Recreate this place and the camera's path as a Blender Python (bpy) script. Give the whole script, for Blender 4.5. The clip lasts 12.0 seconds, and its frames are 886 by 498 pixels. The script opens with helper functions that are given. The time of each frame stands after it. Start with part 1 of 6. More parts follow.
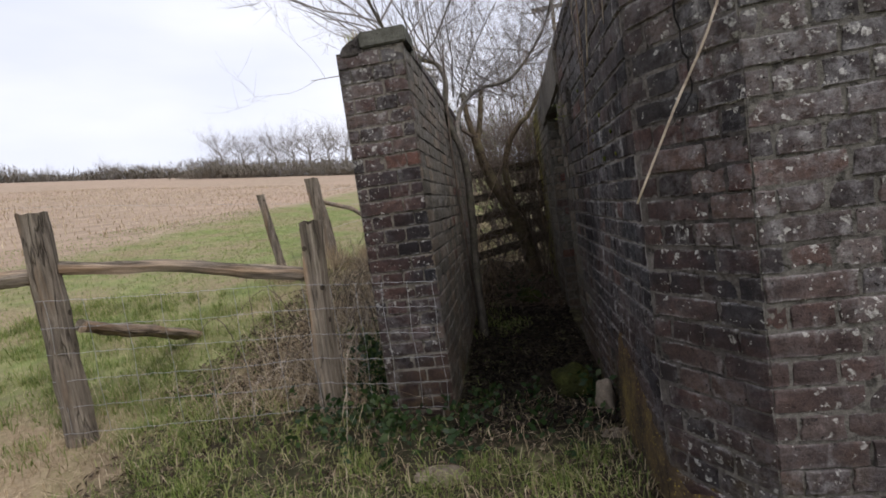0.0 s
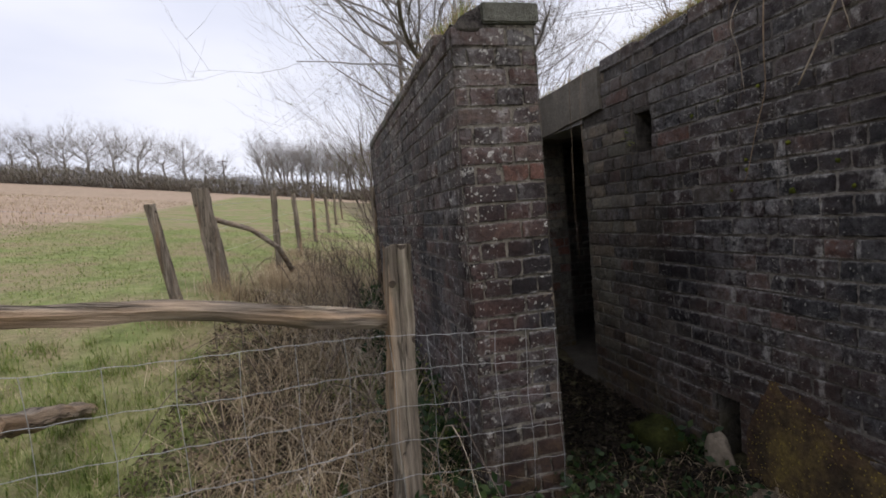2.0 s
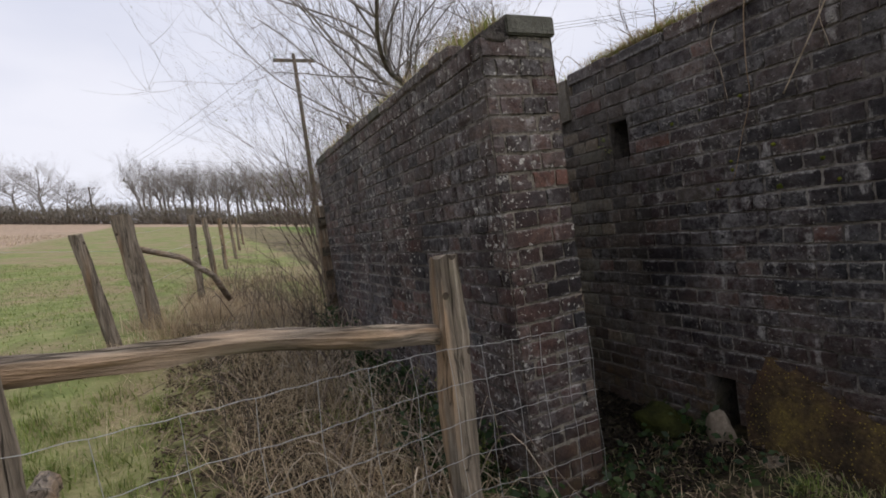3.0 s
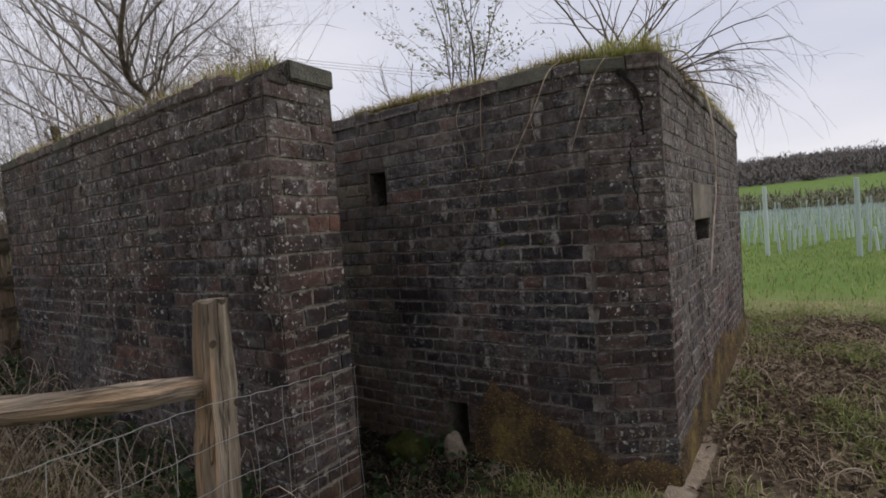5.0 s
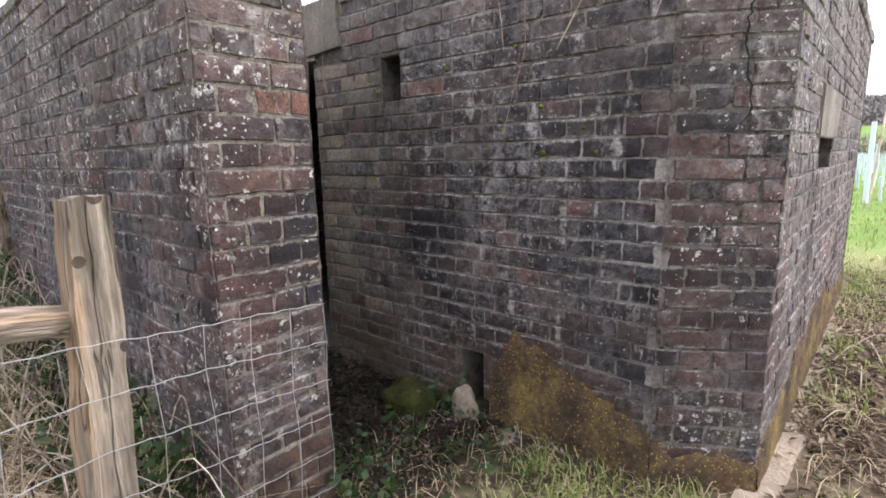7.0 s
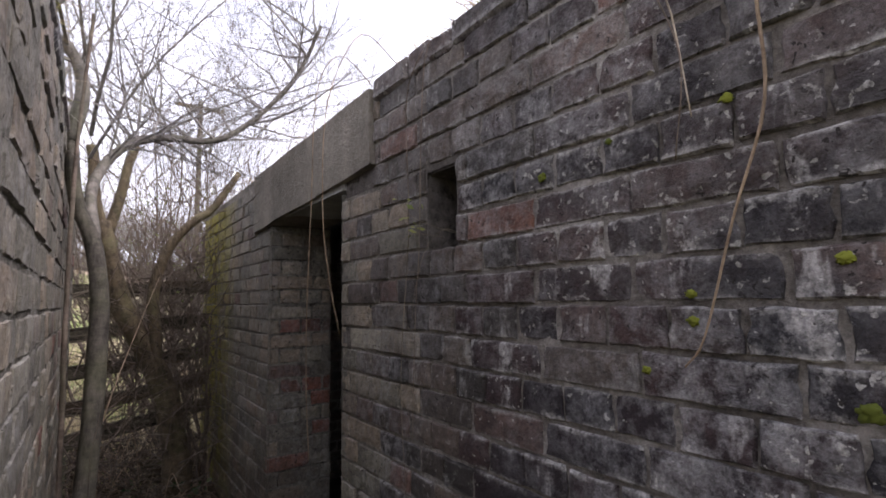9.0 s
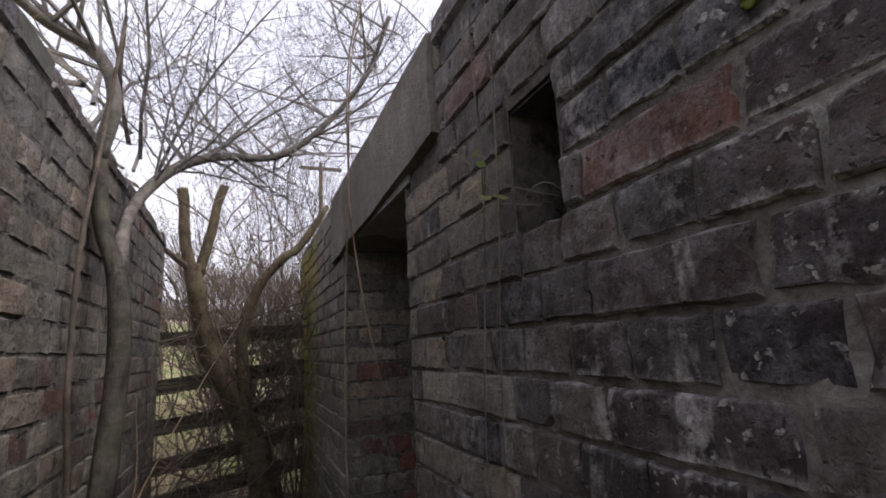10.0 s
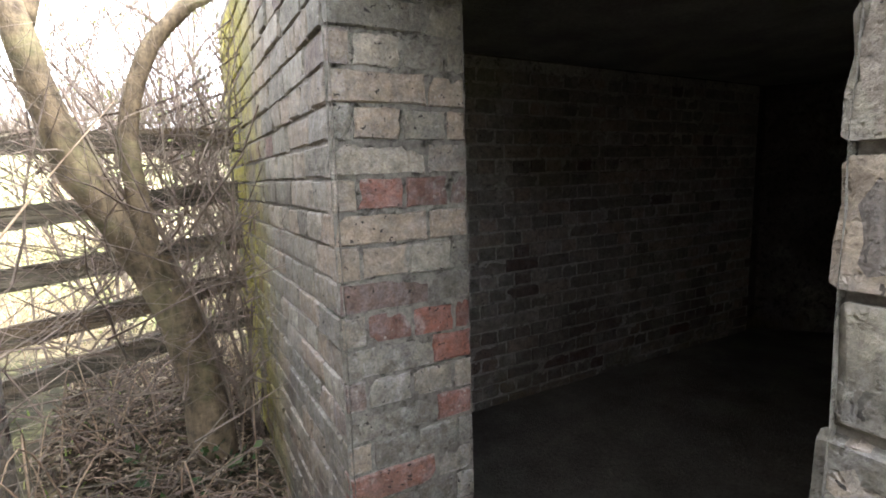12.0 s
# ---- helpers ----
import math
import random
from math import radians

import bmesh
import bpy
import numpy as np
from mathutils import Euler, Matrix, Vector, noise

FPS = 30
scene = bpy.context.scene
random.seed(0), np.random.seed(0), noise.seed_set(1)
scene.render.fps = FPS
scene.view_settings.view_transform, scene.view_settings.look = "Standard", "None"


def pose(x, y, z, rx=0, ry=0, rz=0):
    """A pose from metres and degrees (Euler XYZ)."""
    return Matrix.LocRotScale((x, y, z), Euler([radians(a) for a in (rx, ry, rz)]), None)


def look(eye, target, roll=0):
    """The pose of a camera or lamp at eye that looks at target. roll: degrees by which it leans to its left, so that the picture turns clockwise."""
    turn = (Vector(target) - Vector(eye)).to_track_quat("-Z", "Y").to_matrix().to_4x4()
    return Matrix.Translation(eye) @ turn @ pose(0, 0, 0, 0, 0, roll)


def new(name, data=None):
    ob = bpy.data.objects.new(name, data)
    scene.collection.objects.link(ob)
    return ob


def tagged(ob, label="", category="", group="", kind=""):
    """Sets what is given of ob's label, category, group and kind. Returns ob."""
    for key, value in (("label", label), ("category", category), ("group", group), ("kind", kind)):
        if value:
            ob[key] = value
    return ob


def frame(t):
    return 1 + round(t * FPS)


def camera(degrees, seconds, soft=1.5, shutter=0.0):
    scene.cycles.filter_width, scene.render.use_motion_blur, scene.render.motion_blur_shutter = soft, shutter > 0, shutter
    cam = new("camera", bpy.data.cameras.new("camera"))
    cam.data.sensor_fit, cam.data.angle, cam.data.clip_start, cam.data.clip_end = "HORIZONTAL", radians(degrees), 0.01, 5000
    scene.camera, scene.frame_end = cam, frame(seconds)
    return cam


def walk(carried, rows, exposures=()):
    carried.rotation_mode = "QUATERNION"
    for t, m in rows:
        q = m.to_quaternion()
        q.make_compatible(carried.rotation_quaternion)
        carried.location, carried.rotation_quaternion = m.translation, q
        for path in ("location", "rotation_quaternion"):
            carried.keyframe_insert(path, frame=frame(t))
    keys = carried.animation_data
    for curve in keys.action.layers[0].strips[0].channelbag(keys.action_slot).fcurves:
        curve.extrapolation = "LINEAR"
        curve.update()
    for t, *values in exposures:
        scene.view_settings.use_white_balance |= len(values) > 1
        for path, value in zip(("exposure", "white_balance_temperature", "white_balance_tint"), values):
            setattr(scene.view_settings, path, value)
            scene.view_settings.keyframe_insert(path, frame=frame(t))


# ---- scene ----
cam = camera(83.7, 12.0, soft=1.75)
PATH = [
    (0, (-0.021, -0.089, 1.212), (-0.308, 1.884, 1.05), -8.2),
    (0.5, (-0.356, 0.068, 1.208), (-0.532, 2.055, 1.066), -6.6),
    (1, (-0.705, 0.257, 1.275), (-0.67, 2.251, 1.135), -5.7),
    (1.5, (-0.997, 0.486, 1.311), (-0.758, 2.467, 1.178), -5.9),
    (2, (-1.327, 0.564, 1.337), (-0.858, 2.503, 1.206), -5.0),
    (2.5, (-1.627, 0.686, 1.362), (-0.93, 2.557, 1.243), -6.5),
    (2.7, (-1.72, 0.746, 1.36), (-0.961, 2.593, 1.247), -7.4),
    (4.3, (-1.98, 0.8, 1.444), (-0.553, 2.199, 1.349), -5.0),
    (4.5, (-1.972, 0.791, 1.442), (-0.445, 2.078, 1.349), -4.7),
    (5, (-1.973, 0.814, 1.434), (-0.327, 1.946, 1.343), -4.2),
    (5.5, (-1.973, 0.835, 1.434), (-0.358, 2.01, 1.331), -3.9),
    (6, (-1.915, 0.856, 1.424), (-0.36, 2.11, 1.324), -3.8),
    (6.5, (-1.647, 0.937, 1.326), (-0.128, 2.204, 1.033), -1.9),
    (6.7, (-1.548, 0.979, 1.307), (-0.042, 2.24, 0.929), -1.0),
    (8.3, (-0.577, 1.526, 1.438), (0.663, 3.091, 1.329), -0.7),
    (8.5, (-0.516, 1.621, 1.434), (0.698, 3.21, 1.405), -0.8),
    (9, (-0.345, 1.858, 1.459), (0.808, 3.48, 1.66), -1.0),
    (9.5, (-0.124, 2.098, 1.427), (0.821, 3.832, 1.746), -2.9),
    (10, (-0.009, 2.295, 1.42), (0.732, 4.112, 1.807), -2.9),
    (10.5, (-0.023, 2.631, 1.393), (0.609, 4.513, 1.638), -0.6),
    (11, (-0.05, 2.927, 1.335), (0.532, 4.84, 1.315), 0.3),
    (11.5, (0.022, 3.204, 1.346), (0.709, 5.071, 1.14), -0.4),
    (12, (0.091, 3.404, 1.362), (1.045, 5.139, 1.080), -1.8),
]
EXPOSURES = [(0.0, 0.38, 6500, 16), (1.0, 0.34, 6500, 16), (2.5, 0.2, 6550, 16), (4.5, 0.02, 6750, 16), (5.6, 0.02, 6750, 16), (6.1, 0.22, 6700, 16), (6.5, 1.55, 6500, 17), (6.8, 1.9, 6500, 18), (8.2, 2.4, 6500, 19), (8.5, 2.4, 6500, 19), (9.0, 1.4, 6500, 21), (9.5, 0.95, 6500, 21), (10.2, 0.85, 6500, 19), (10.5, 1.5, 6500, 16), (10.8, 2.1, 6500, 14), (11.0, 2.85, 6500, 13), (11.4, 3.5, 6500, 12), (12.0, 4.0, 6500, 12)]
walk(cam, [(t, look(eye, target, roll)) for t, eye, target, roll in PATH], EXPOSURES)

# ---------------------------------------------------------------- world and light
world = bpy.data.worlds.new("overcast_sky")
scene.world = world
world.use_nodes = True
wn = world.node_tree
wn.nodes.clear()
w_out = wn.nodes.new("ShaderNodeOutputWorld")
w_bg = wn.nodes.new("ShaderNodeBackground")
w_sky = wn.nodes.new("ShaderNodeTexSky")
w_sky.sky_type = "NISHITA"
w_sky.sun_disc = False
w_sky.sun_elevation = radians(50)
w_sky.sun_rotation = radians(132)
w_sky.air_density, w_sky.dust_density, w_sky.ozone_density = 1.0, 4.0, 1.0
w_geo = wn.nodes.new("ShaderNodeTexCoord")
w_map = wn.nodes.new("ShaderNodeMapping")
w_map.inputs["Scale"].default_value = (1.0, 1.0, 3.2)
w_noise = wn.nodes.new("ShaderNodeTexNoise")
w_noise.inputs["Scale"].default_value = 1.6
w_noise.inputs["Detail"].default_value = 5
w_noise.inputs["Roughness"].default_value = 0.45
w_ramp = wn.nodes.new("ShaderNodeValToRGB")
w_ramp.color_ramp.elements[0].position, w_ramp.color_ramp.elements[0].color = 0.32, (6.3, 6.95, 8.3, 1)
w_ramp.color_ramp.elements[1].position, w_ramp.color_ramp.elements[1].color = 0.68, (8.7, 9.15, 9.9, 1)
w_mix = wn.nodes.new("ShaderNodeMixRGB")
w_mix.inputs[0].default_value = 0.93
wn.links.new(w_geo.outputs["Generated"], w_map.inputs[0])
wn.links.new(w_map.outputs[0], w_noise.inputs["Vector"])
wn.links.new(w_noise.outputs["Fac"], w_ramp.inputs[0])
wn.links.new(w_sky.outputs[0], w_mix.inputs[1])
wn.links.new(w_ramp.outputs[0], w_mix.inputs[2])
wn.links.new(w_mix.outputs[0], w_bg.inputs["Color"])
w_bg.inputs["Strength"].default_value = 0.093
wn.links.new(w_bg.outputs[0], w_out.inputs[0])

sun = new("sun", bpy.data.lights.new("sun", "SUN"))
sun.data.energy, sun.data.angle, sun.data.color = 1.4, radians(30), (1.0, 0.985, 0.98)
sun.matrix_world = look((5.0, -4.5, 8.0), (0, 0, 0))

# ---------------------------------------------------------------- helpers
rng = random.Random(7)


class Nodes:
    """A small node writer for one material."""

    def __init__(self, name):
        self.mat = bpy.data.materials.new(name)
        self.mat.use_nodes = True
        self.t = self.mat.node_tree
        self.bsdf = self.t.nodes["Principled BSDF"]
        self.pos = self.t.nodes.new("ShaderNodeNewGeometry").outputs["Position"]

    def put(self, socket, value):
        if isinstance(value, bpy.types.NodeSocket):
            self.t.links.new(value, socket)
        elif isinstance(value, tuple) and len(value) == 3 and socket.type == "RGBA":
            socket.default_value = (*value, 1)
        else:
            socket.default_value = value

    def noise(self, scale, detail=4, rough=0.55, vec=None, stretch=None):
        n = self.t.nodes.new("ShaderNodeTexNoise")
        v = vec or self.pos
        if stretch:
            m = self.t.nodes.new("ShaderNodeMapping")
            m.inputs["Scale"].default_value = stretch
            self.t.links.new(v, m.inputs[0])
            v = m.outputs[0]
        self.t.links.new(v, n.inputs["Vector"])
        n.inputs["Scale"].default_value, n.inputs["Detail"].default_value, n.inputs["Roughness"].default_value = scale, detail, rough
        return n.outputs["Fac"]

    def voronoi(self, scale, vec=None, feature="F1"):
        n = self.t.nodes.new("ShaderNodeTexVoronoi")
        n.feature = feature
        self.t.links.new(vec or self.pos, n.inputs["Vector"])
        n.inputs["Scale"].default_value = scale
        return n.outputs["Distance"]

    def ramp(self, fac, stops):
        n = self.t.nodes.new("ShaderNodeValToRGB")
        e = n.color_ramp.elements
        while len(e) < len(stops):
            e.new(0.5)
        for el, (p, c) in zip(e, stops):
            el.position = p
            el.color = (*c, 1) if isinstance(c, tuple) else (c, c, c, 1)
        self.t.links.new(fac, n.inputs[0])
        return n.outputs[0]

    def mix(self, fac, a, b, mode="MIX"):
        n = self.t.nodes.new("ShaderNodeMixRGB")
        n.blend_type = mode
        self.put(n.inputs[0], fac)
        self.put(n.inputs[1], a)
        self.put(n.inputs[2], b)
        return n.outputs[0]

    def math(self, op, a, b=0.0, c=None):
        n = self.t.nodes.new("ShaderNodeMath")
        n.operation = op
        self.put(n.inputs[0], a)
        self.put(n.inputs[1], b)
        if c is not None:
            self.put(n.inputs[2], c)
        return n.outputs[0]

    def axis(self, i):
        n = self.t.nodes.new("ShaderNodeSeparateXYZ")
        self.t.links.new(self.pos, n.inputs[0])
        return n.outputs[i]

    def random(self):
        o = self.t.nodes.new("ShaderNodeObjectInfo").outputs["Random"]
        g = self.t.nodes.new("ShaderNodeNewGeometry").outputs["Random Per Island"]
        return self.math("FRACT", self.math("ADD", self.math("MULTIPLY", o, 7.31), self.math("MULTIPLY", g, 3.17)))

    def done(self, color, rough=0.85, bump=None, strength=0.4, dist=0.01, spec=0.3):
        self.put(self.bsdf.inputs["Base Color"], color)
        self.put(self.bsdf.inputs["Roughness"], rough)
        self.put(self.bsdf.inputs["Specular IOR Level"], spec)
        if bump is not None:
            b = self.t.nodes.new("ShaderNodeBump")
            b.inputs["Strength"].default_value, b.inputs["Distance"].default_value = strength, dist
            self.t.links.new(bump, b.inputs["Height"])
            self.t.links.new(b.outputs[0], self.bsdf.inputs["Normal"])
        return self.mat


def mesh_of(name, bm):
    me = bpy.data.meshes.new(name)
    bm.to_mesh(me)
    bm.free()
    return me


def part(name, bm, material, parent=None, label="", smooth=False):
    me = mesh_of(name, bm) if isinstance(bm, bmesh.types.BMesh) else bm
    if material is not None and not me.materials:
        me.materials.append(material)
    if smooth:
        me.polygons.foreach_set("use_smooth", [True] * len(me.polygons))
    ob = new(name, me)
    if parent is not None:
        ob.parent = parent
    if label:
        ob["label"] = label
    return ob


def raw(name, verts, faces, material, parent=None, smooth=False):
    me = bpy.data.meshes.new(name)
    me.from_pydata([tuple(v) for v in verts], [], [tuple(f) for f in faces])
    me.update()
    return part(name, me, material, parent, smooth=smooth)


def box(bm, x0, x1, y0, y1, z0, z1):
    v = [bm.verts.new(p) for p in ((x0, y0, z0), (x1, y0, z0), (x1, y1, z0), (x0, y1, z0), (x0, y0, z1), (x1, y0, z1), (x1, y1, z1), (x0, y1, z1))]
    for f in ((3, 2, 1, 0), (4, 5, 6, 7), (0, 1, 5, 4), (1, 2, 6, 5), (2, 3, 7, 6), (3, 0, 4, 7)):
        bm.faces.new([v[i] for i in f])
    return v


def prism(bm, pts, z0, z1):
    """A closed plan polygon (counter-clockwise) raised from z0 to z1."""
    a = [bm.verts.new((x, y, z0)) for x, y in pts]
    b = [bm.verts.new((x, y, z1)) for x, y in pts]
    n = len(pts)
    bm.faces.new(a[::-1])
    bm.faces.new(b)
    for i in range(n):
        j = (i + 1) % n
        bm.faces.new((a[i], a[j], b[j], b[i]))


def ground_z(x, y):
    """Height of the land: the field climbs away behind the fence, the vineyard lies level before a hill."""
    r = math.hypot(x, y)
    k = 1.0 if r < 130 else 130 / r
    s = (-0.130 * x + 0.069 * y) * k - 0.2
    left = 0.5 * (s + math.sqrt(s * s + 0.01))
    hill = 0.0
    if x > 0 and r > 120:
        u = min(1.0, (r - 120) / 380)
        a = math.atan2(y, x)
        side = max(0.0, min(1.0, (1.35 - abs(a - 0.1)) / 0.7))
        hill = 30 * u * u * (3 - 2 * u) * side
    bumps = 0.02 * noise.noise((x * 1.3, y * 1.3, 0.0)) + 0.012 * noise.noise((x * 4.1, y * 4.1, 3.0))
    if r > 12:
        bumps = 0.08 * noise.noise((x * 0.2, y * 0.2, 0.0))
    bank = 0.2 * math.exp(-((y - 5.9) / 2.0) ** 2 - ((x + 2.7) / 1.5) ** 2)
    return 0.06 + left + hill + bank + bumps


# ---------------------------------------------------------------- materials
COURSE = 0.075
Z0 = -0.055                   # bed of the lowest course


def brick_material(name, deep, mid, pale, red_share, lichen, sooted=0.85, bloomed=0.6, streaked=0.55, joints=0.6):
    n = Nodes(name)
    r = n.random()
    base = n.ramp(r, [(0.0, deep), (0.4, mid), (0.7, (mid[0] * 1.3, mid[1] * 1.12, mid[2] * 1.05)), (0.88, pale), (1.0 - red_share, (0.11, 0.068, 0.055)), (1.0, (0.17, 0.075, 0.05))])
    soot = n.ramp(n.noise(2.4, 6, 0.62), [(0.4, 0.0), (0.62, sooted)])
    base = n.mix(soot, base, n.ramp(n.noise(0.8, 2), [(0.4, deep), (0.6, (0.0215, 0.021, 0.0235))]))
    fine = n.noise(38, 8, 0.7)
    mid_n = n.noise(9, 6, 0.65)
    base = n.mix(0.85, base, n.ramp(fine, [(0.28, 0.35), (0.72, 1.5)]), "MULTIPLY")
    base = n.mix(0.7, base, n.ramp(mid_n, [(0.3, 0.6), (0.7, 1.35)]), "MULTIPLY")
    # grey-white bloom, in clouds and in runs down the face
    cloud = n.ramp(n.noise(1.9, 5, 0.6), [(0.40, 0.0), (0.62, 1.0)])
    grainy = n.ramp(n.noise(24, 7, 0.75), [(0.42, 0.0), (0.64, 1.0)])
    # high: more bloom and lichen towards the top, lifting its brightness too
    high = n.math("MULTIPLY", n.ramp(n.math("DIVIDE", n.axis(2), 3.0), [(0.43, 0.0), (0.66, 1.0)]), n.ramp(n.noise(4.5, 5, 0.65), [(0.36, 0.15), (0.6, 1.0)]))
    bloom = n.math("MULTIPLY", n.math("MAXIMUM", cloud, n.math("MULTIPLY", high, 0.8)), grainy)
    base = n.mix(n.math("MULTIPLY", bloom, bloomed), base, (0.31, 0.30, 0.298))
    # thin grey crustose film, doubling as painted light on the upper courses
    crust_lift = n.math("MULTIPLY", high, n.ramp(n.noise(11, 6, 0.7), [(0.38, 0.1), (0.58, 0.6)]))
    base = n.mix(n.math("MULTIPLY", crust_lift, bloomed), base, (0.235, 0.218, 0.2))
    # lime washed out of the bed joints, creeping over the arrises
    lift = n.math("ADD", n.math("DIVIDE", n.math("SUBTRACT", n.axis(2), Z0), COURSE), n.math("MULTIPLY", n.math("SUBTRACT", n.noise(17, 5, 0.65), 0.5), 0.5))
    edge = n.math("ABSOLUTE", n.math("SUBTRACT", n.math("FRACT", lift), 0.5))
    lime = n.math("MULTIPLY", n.math("MULTIPLY", n.ramp(edge, [(0.33, 0.0), (0.44, 1.0)]), n.ramp(n.noise(3.2, 4, 0.6), [(0.42, 0.0), (0.6, 1.0)])), n.ramp(n.noise(48, 6, 0.75), [(0.36, 0.0), (0.6, 1.0)]))
    base = n.mix(n.math("MULTIPLY", lime, joints), base, (0.36, 0.345, 0.325))
    runs = n.math("MULTIPLY", n.ramp(n.noise(13, 4, 0.6, stretch=(1, 1, 0.25)), [(0.585, 0.0), (0.64, 1.0)]), grainy)
    base = n.mix(n.math("MULTIPLY", runs, streaked), base, (0.32, 0.305, 0.29))
    # ragged pale lichen rosettes
    warp = n.t.nodes.new("ShaderNodeVectorMath")
    warp.operation = "ADD"
    wob = n.t.nodes.new("ShaderNodeTexNoise")
    wob.inputs["Scale"].default_value, wob.inputs["Detail"].default_value = 45, 4
    n.t.links.new(n.pos, wob.inputs["Vector"])
    scl = n.t.nodes.new("ShaderNodeVectorMath")
    scl.operation = "SCALE"
    scl.inputs["Scale"].default_value = 0.05
    n.t.links.new(wob.outputs["Color"], scl.inputs[0])
    n.t.links.new(n.pos, warp.inputs[0])
    n.t.links.new(scl.outputs[0], warp.inputs[1])
    zone = n.math("MAXIMUM", n.ramp(n.noise(2.1, 4, 0.6), [(0.37, 0.0), (0.57, 1.0)]), high)
    big = n.math("LESS_THAN", n.voronoi(19, warp.outputs[0]), n.math("MULTIPLY", zone, 0.26 * lichen + 0.02))
    small = n.math("LESS_THAN", n.voronoi(42, warp.outputs[0]), n.math("MULTIPLY", zone, 0.25))
    dots = n.math("MULTIPLY", n.math("MAXIMUM", big, small), n.ramp(n.noise(80, 4, 0.7), [(0.4, 0.0), (0.58, 1.0)]))
    base = n.mix(n.math("MULTIPLY", dots, lichen), base, n.ramp(mid_n, [(0.4, (0.36, 0.35, 0.31)), (0.6, (0.58, 0.56, 0.51))]))
    # yellow-green algae where the passage wall meets the shrubs, moss low down
    yel = n.math("MULTIPLY", n.ramp(n.math("DIVIDE", n.axis(1), 10), [(0.51, 0.0), (0.565, 1.0)]), n.ramp(n.noise(6, 5, 0.7, stretch=(1, 1, 0.35)), [(0.38, 0.0), (0.52, 0.9)]))
    base = n.mix(n.math("MULTIPLY", yel, n.math("LESS_THAN", n.math("ABSOLUTE", n.math("SUBTRACT", n.axis(0), 0.3)), 0.25)), base, n.ramp(fine, [(0.3, (0.16, 0.15, 0.03)), (0.7, (0.36, 0.31, 0.06))]))
    damp = n.math("MULTIPLY", n.ramp(n.axis(2), [(0.35, 1.0), (0.85, 0.0)]), n.ramp(n.noise(3.4, 5, 0.65), [(0.42, 0.0), (0.6, 0.8)]))
    base = n.mix(n.math("MULTIPLY", damp, 0.8), base, n.ramp(n.noise(20, 5, 0.7), [(0.35, (0.035, 0.022, 0.017)), (0.65, (0.095, 0.055, 0.036))]))
    moss_h = n.ramp(n.axis(2), [(0.10, 1.0), (0.45, 0.0)])
    moss = n.math("MULTIPLY", moss_h, n.ramp(n.noise(5, 5, 0.7), [(0.45, 0.0), (0.65, 0.8)]))
    base = n.mix(moss, base, n.ramp(n.noise(11, 3), [(0.35, (0.08, 0.07, 0.03)), (0.65, (0.16, 0.11, 0.045))]))
    pits = n.ramp(n.voronoi(75, warp.outputs[0]), [(0.1, 0.0), (0.3, 1.0)])
    grit = n.noise(170, 5, 0.75)
    pock = n.math("MULTIPLY", n.math("LESS_THAN", n.voronoi(44, warp.outputs[0]), 0.17), n.ramp(n.noise(7, 3), [(0.42, 0.0), (0.56, 0.95)]))
    base = n.mix(pock, base, (0.02, 0.017, 0.015))
    base = n.mix(0.7, base, n.ramp(grit, [(0.3, 0.5), (0.7, 1.5)]), "MULTIPLY")
    bump = n.math("ADD", n.math("ADD", fine, mid_n), n.math("ADD", n.math("MULTIPLY", pits, 0.25), n.math("SUBTRACT", n.math("MULTIPLY", grit, 0.25), n.math("MULTIPLY", pock, 0.9))))
    return n.done(base, n.ramp(fine, [(0.3, 0.75), (0.7, 0.97)]), bump, 0.9, 0.009, 0.22)


def mortar_material(name, lo, mid, hi):
    n = Nodes(name)
    fine = n.noise(60, 7, 0.75)
    c = n.ramp(n.noise(2.6, 6, 0.65), [(0.34, lo), (0.54, mid), (0.72, hi)])
    c = n.mix(0.85, c, n.ramp(fine, [(0.3, 0.35), (0.7, 1.5)]), "MULTIPLY")
    holes = n.ramp(n.noise(26, 5, 0.7), [(0.34, 0.25), (0.46, 1.0)])
    c = n.mix(0.8, c, holes, "MULTIPLY")
    moss = n.math("MULTIPLY", n.ramp(n.axis(2), [(0.1, 1.0), (0.45, 0.0)]), n.ramp(n.noise(4), [(0.4, 0.0), (0.6, 0.8)]))
    c = n.mix(moss, c, (0.09, 0.075, 0.03))
    return n.done(c, 0.95, n.math("ADD", fine, holes), 1.0, 0.01, 0.15)


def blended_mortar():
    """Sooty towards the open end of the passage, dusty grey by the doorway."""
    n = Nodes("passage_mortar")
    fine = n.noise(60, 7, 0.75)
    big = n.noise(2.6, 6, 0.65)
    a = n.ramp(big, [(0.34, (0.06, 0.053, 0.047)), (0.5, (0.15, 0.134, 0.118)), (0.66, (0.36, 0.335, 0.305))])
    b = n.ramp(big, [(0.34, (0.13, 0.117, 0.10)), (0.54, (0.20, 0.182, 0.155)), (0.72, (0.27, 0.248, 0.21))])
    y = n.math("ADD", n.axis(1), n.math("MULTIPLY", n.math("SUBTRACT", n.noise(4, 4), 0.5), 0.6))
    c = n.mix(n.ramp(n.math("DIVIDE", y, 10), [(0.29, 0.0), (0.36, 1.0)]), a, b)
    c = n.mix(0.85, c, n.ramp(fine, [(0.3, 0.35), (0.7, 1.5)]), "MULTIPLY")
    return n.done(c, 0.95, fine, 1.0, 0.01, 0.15)


